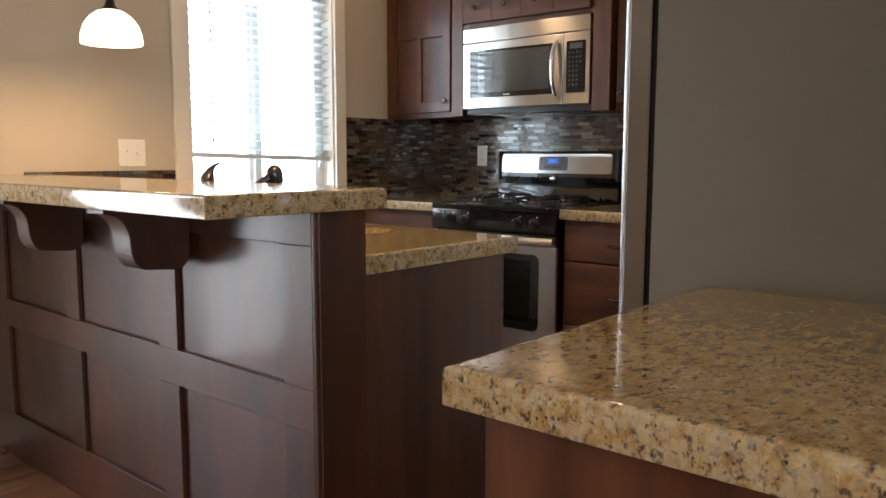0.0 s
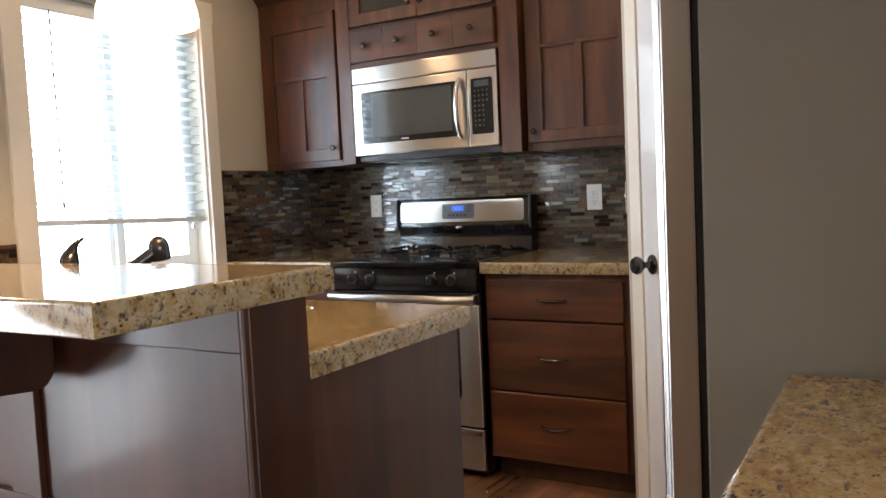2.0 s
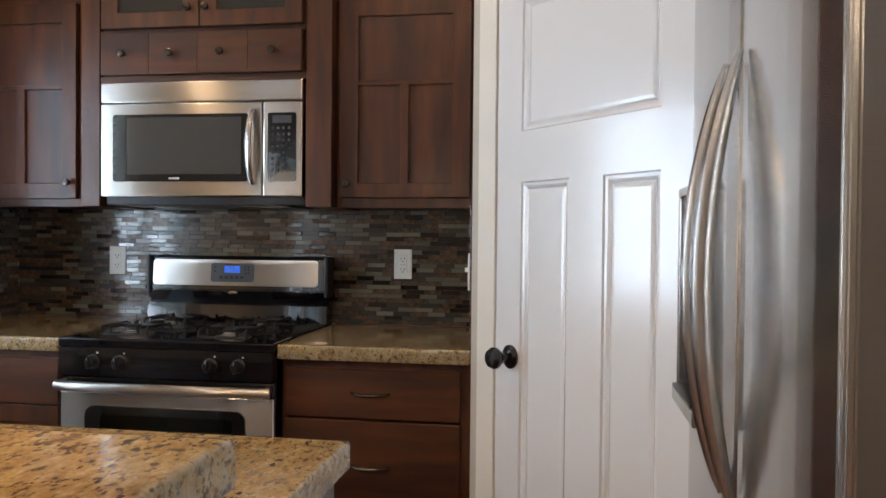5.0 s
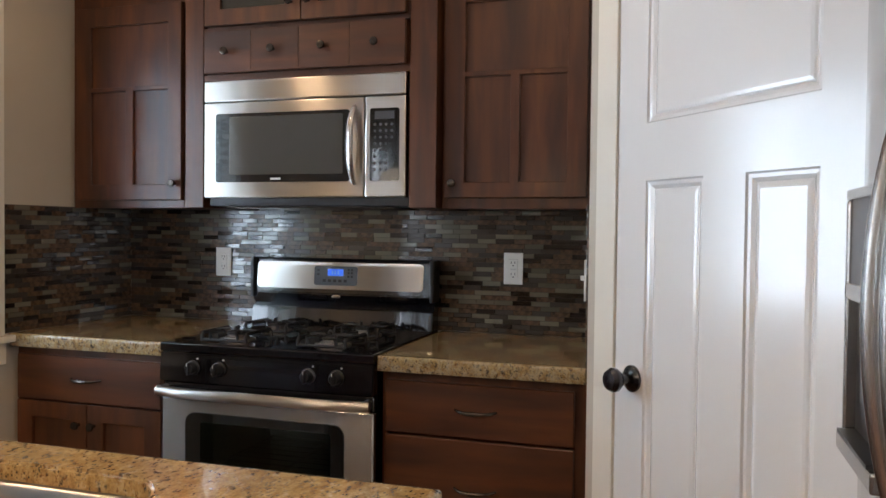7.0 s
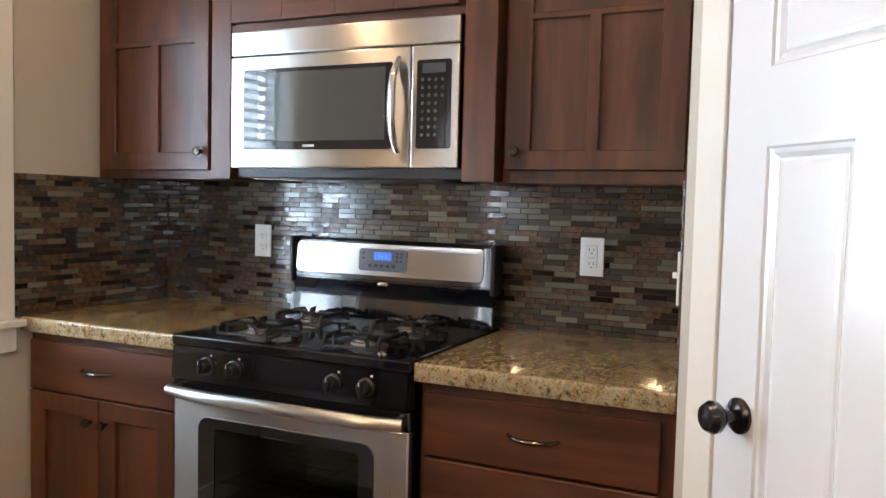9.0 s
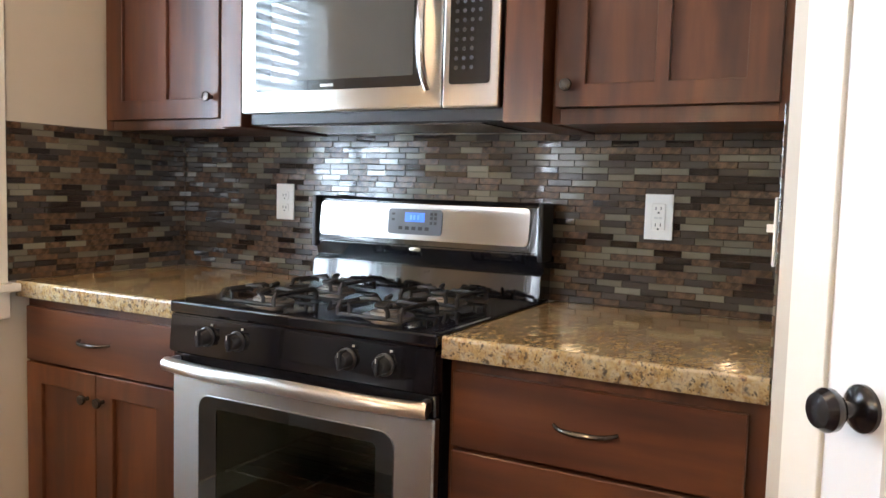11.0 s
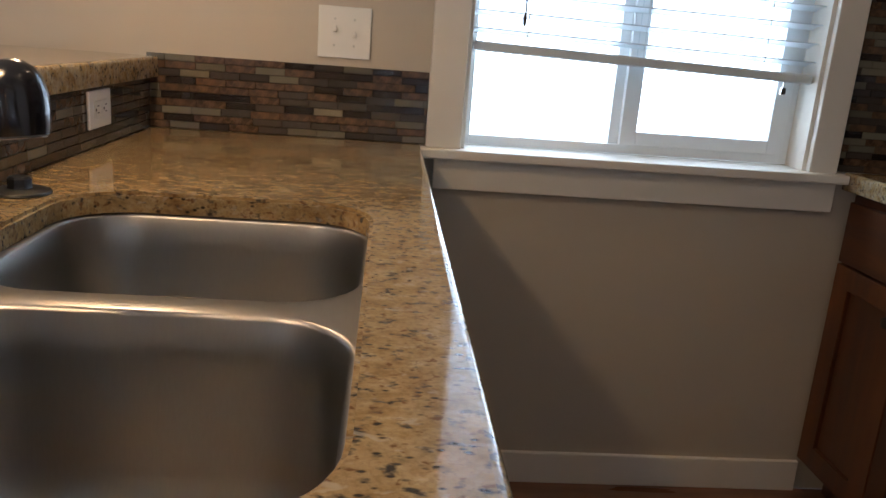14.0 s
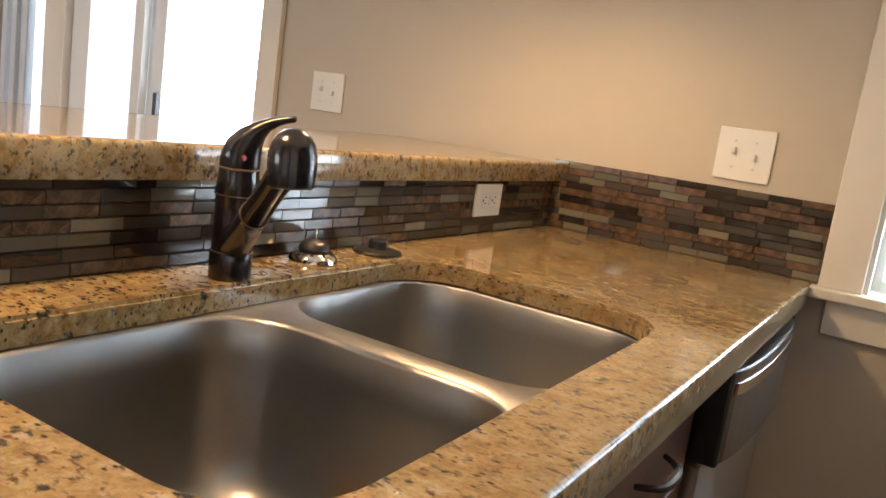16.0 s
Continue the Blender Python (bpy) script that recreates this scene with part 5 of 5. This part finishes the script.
# ---- plates ----
def plate(M, label, kind):
    w, h = (0.124, 0.118) if kind == "switch2" else (0.072, 0.117)
    p = thing("wall_plate", M.translation, label, "switch" if kind == "switch2" or kind == "switch1" else "outlet")
    body = part("cover", boxes((-w / 2, w / 2, -0.006, 0.0, -h / 2, h / 2), bevel=0.002, seg=2), plate_m, p, M=M)
    if kind == "switch2":
        for x in (-0.023, 0.023):
            part("toggle", boxes((x - 0.004, x + 0.004, -0.016, -0.004, -0.002, 0.012), bevel=0.001), plate_m, p, M=M @ Matrix.Translation((0, 0, 0.003 if x < 0 else -0.008)))
            part("screw", merge(*[lathe([(0.003, 0), (0.002, 0.001), (0, 0.001)], (x, -0.006, z), 8, "-y") for z in (-0.03, 0.03)]), ink_m, p, M=M)
    elif kind == "switch1":
        part("toggle", boxes((-0.004, 0.004, -0.020, -0.004, -0.002, 0.012), bevel=0.001), plate_m, p, M=M)
    elif kind == "gfci":
        part("insert", boxes((-0.017, 0.017, -0.0085, -0.006, -0.034, 0.034), bevel=0.001), plate_m, p, M=M)
        part("slot", merge(*[boxes((x - 0.001, x + 0.001, -0.0092, -0.0084, z, z + 0.008)) for x in (-0.007, 0.006) for z in (0.018, -0.024)], *[boxes((-0.0025, 0.0025, -0.0092, -0.0084, z, z + 0.004)) for z in (0.009, -0.033)]), dark_m, p, M=M, kind="stuff")
        part("test_button", boxes((-0.010, -0.001, -0.0095, -0.0084, -0.005, 0.000), (0.001, 0.010, -0.0095, -0.0084, -0.005, 0.000)), ink_m, p, M=M)
    else:
        part("receptacle", merge(*[prism(round_rect(-0.0165, 0.0165, z - 0.014, z + 0.014, 0.008, 4), -0.008, -0.0058, "y") for z in (-0.020, 0.020)]), plate_m, p, M=M)
        part("slot", merge(*[boxes((x - 0.001, x + 0.001, -0.0087, -0.0079, z, z + 0.008)) for x in (-0.006, 0.006) for z in (0.018, -0.022)], *[boxes((-0.002, 0.002, -0.0087, -0.0079, z, z + 0.004)) for z in (0.009, -0.031)]), dark_m, p, M=M, kind="stuff")


WM = Matrix.Rotation(math.pi / 2, 4, "Z")
plate(Matrix.Translation((0.467, -0.0085, 1.161)), "white duplex outlet on the tiled backsplash", "duplex")
plate(Matrix.Translation((1.687, -0.0085, 1.162)), "white square-faced outlet with test buttons on the tiled backsplash", "gfci")
plate(Matrix.Translation((0.001, -1.940, 1.171)) @ WM, "white double toggle switch plate beside the window casing", "switch2")
plate(Matrix.Translation((0.001, -3.181, 1.180)) @ WM, "white double toggle switch plate beside the patio door", "switch2")
plate(Matrix.Translation((2.0265, -0.585, 1.163)) @ Matrix.Rotation(-math.pi / 2, 4, "Z"), "white single toggle switch plate on the pantry side wall", "switch1")
plate(Matrix.Translation((0.357, -2.3895, 0.994)) @ Matrix.Rotation(math.pi, 4, "Z") @ Matrix.Rotation(math.pi / 2, 4, "Y"), "white sideways outlet on the low tiled splash under the bar top", "gfci")

scrap = boxes((-0.011, 0.011, -0.003, 0.003, 0.0005, 0.0025), bevel=0.0008)
scrap.transform(Matrix.Translation((1.452, -0.748, 0)) @ Matrix.Rotation(radians(-50), 4, "Z"))
part("paper_scrap", scrap, plate_m, None, "tiny white scrap of paper lying on the plank floor", category="scrap")

# ---- floor planks and tiles ----
part("floor", boxes((-0.0, XL, YS, 0.0, -0.10, -0.009), (-0.14, 0.0, SL[0], SL[1], -0.10, -0.009)), dark_m, None, "reddish brown wood-look plank floor", kind="structure")
FLOOR = bpy.data.objects["floor"]
rng = random.Random(4)
cache = {}
x = 0.001
while x < XL - 0.02:
    w = min(0.195, XL - x)
    y = -rng.uniform(0.3, 1.5)
    y1 = -0.001
    while True:
        y = max(y, YS)
        L = round((y1 - y) - 0.0015, 2)
        key = (round(w, 3), L)
        if L > 0.03:
            if key not in cache:
                b = boxes((0, w - 0.0015, 0, L, -0.009, 0.0))
                me = bpy.data.meshes.new("plank")
                b.to_mesh(me)
                b.free()
                me.materials.append(plank_m)
                cache[key] = me
            ob = new("plank", cache[key])
            ob.location = (x, y, 0)
            ob.parent = FLOOR
        if y <= YS:
            break
        y1 = y
        y -= 1.5
    x += 0.195

tile_cache = {}


def tile_mesh(L, Ht, k):
    key = (round(L, 3), Ht, k)
    if key not in tile_cache:
        b = bmesh.new()
        lo = [b.verts.new(p) for p in ((0, 0, 0), (L, 0, 0), (L, 0, Ht), (0, 0, Ht))]
        a = 0.0009
        d = -0.0040
        md = [b.verts.new(p) for p in ((0, d * 0.7, 0), (L, d * 0.7, 0), (L, d * 0.7, Ht), (0, d * 0.7, Ht))]
        hi = [b.verts.new(p) for p in ((a, d, a), (L - a, d, a), (L - a, d, Ht - a), (a, d, Ht - a))]
        for r, s in ((lo, md), (md, hi)):
            for i in range(4):
                b.faces.new((r[i], r[(i + 1) % 4], s[(i + 1) % 4], s[i]))
        b.faces.new(hi)
        me = bpy.data.meshes.new("tile")
        b.to_mesh(me)
        b.free()
        me.materials.append(TILES[k])
        tile_cache[key] = me
    return tile_cache[key]


def splash(name, M, width, z0, z1, label, seed, cuts=()):
    """A mosaic of staggered strips on grout beds; local x runs along the wall, -y into the room."""
    ends = [0, *cuts, width]
    panels = [part(name, boxes((p, q, -0.0035, 0.0, z0, z1)), grout_m, None, label, M=M, kind="structure") for p, q in zip(ends, ends[1:])]
    rnd = random.Random(seed)
    pitch, gap = 0.01745, 0.0010
    z = z0 + 0.001
    while z < z1 - 0.006:
        h = round(min(pitch - gap, z1 - z - 0.0005), 4)
        u = -rnd.uniform(0.0, 0.07)
        while u < width - 0.002:
            L = 0.0685
            a, b = max(u, 0.0005), min(u + L, width - 0.0005)
            if b - a > 0.006:
                me = tile_mesh(round(b - a, 3), h, rnd.choices(range(4), (20, 18, 38, 24))[0])
                ob = new("tile", me)
                ob.matrix_world = M @ Matrix.Translation((a, -0.0035 + rnd.uniform(-0.0003, 0.0003), z)) @ Matrix.Rotation(rnd.uniform(-0.007, 0.007), 4, "X") @ Matrix.Rotation(rnd.uniform(-0.005, 0.005), 4, "Z")
                ob.parent = panels[sum((a + b) / 2 > q for q in cuts)]
            u += L + gap
        z += pitch


TL = "staggered mosaic backsplash of thin brown stone, taupe and glossy glass strips"
splash("backsplash_north", Matrix.Translation((0.004, 0.0, 0)), 2.030, ZC, 1.376, TL + " behind the range", 1, (0.64, 1.40))
splash("backsplash_west", Matrix.Translation((0.0, -0.672, 0)) @ WM, 0.664, ZC, 1.376, TL + " beside the window", 2)
splash("backsplash_sink_wall", Matrix.Translation((0.0, YB, 0)) @ WM, 0.665, ZC, 1.093, TL + ", low strip beside the window", 3)
splash("backsplash_bar", Matrix.Translation((1.955, YB, 0)) @ Matrix.Rotation(math.pi, 4, "Z"), 1.950, ZC, 1.037, TL + ", low strip under the bar top", 4)
splash("backsplash_pantry", Matrix.Translation((2.037, -0.004, 0)) @ Matrix.Rotation(-math.pi / 2, 4, "Z"), 0.640, ZC, 1.376, TL + " on the pantry side wall", 5)
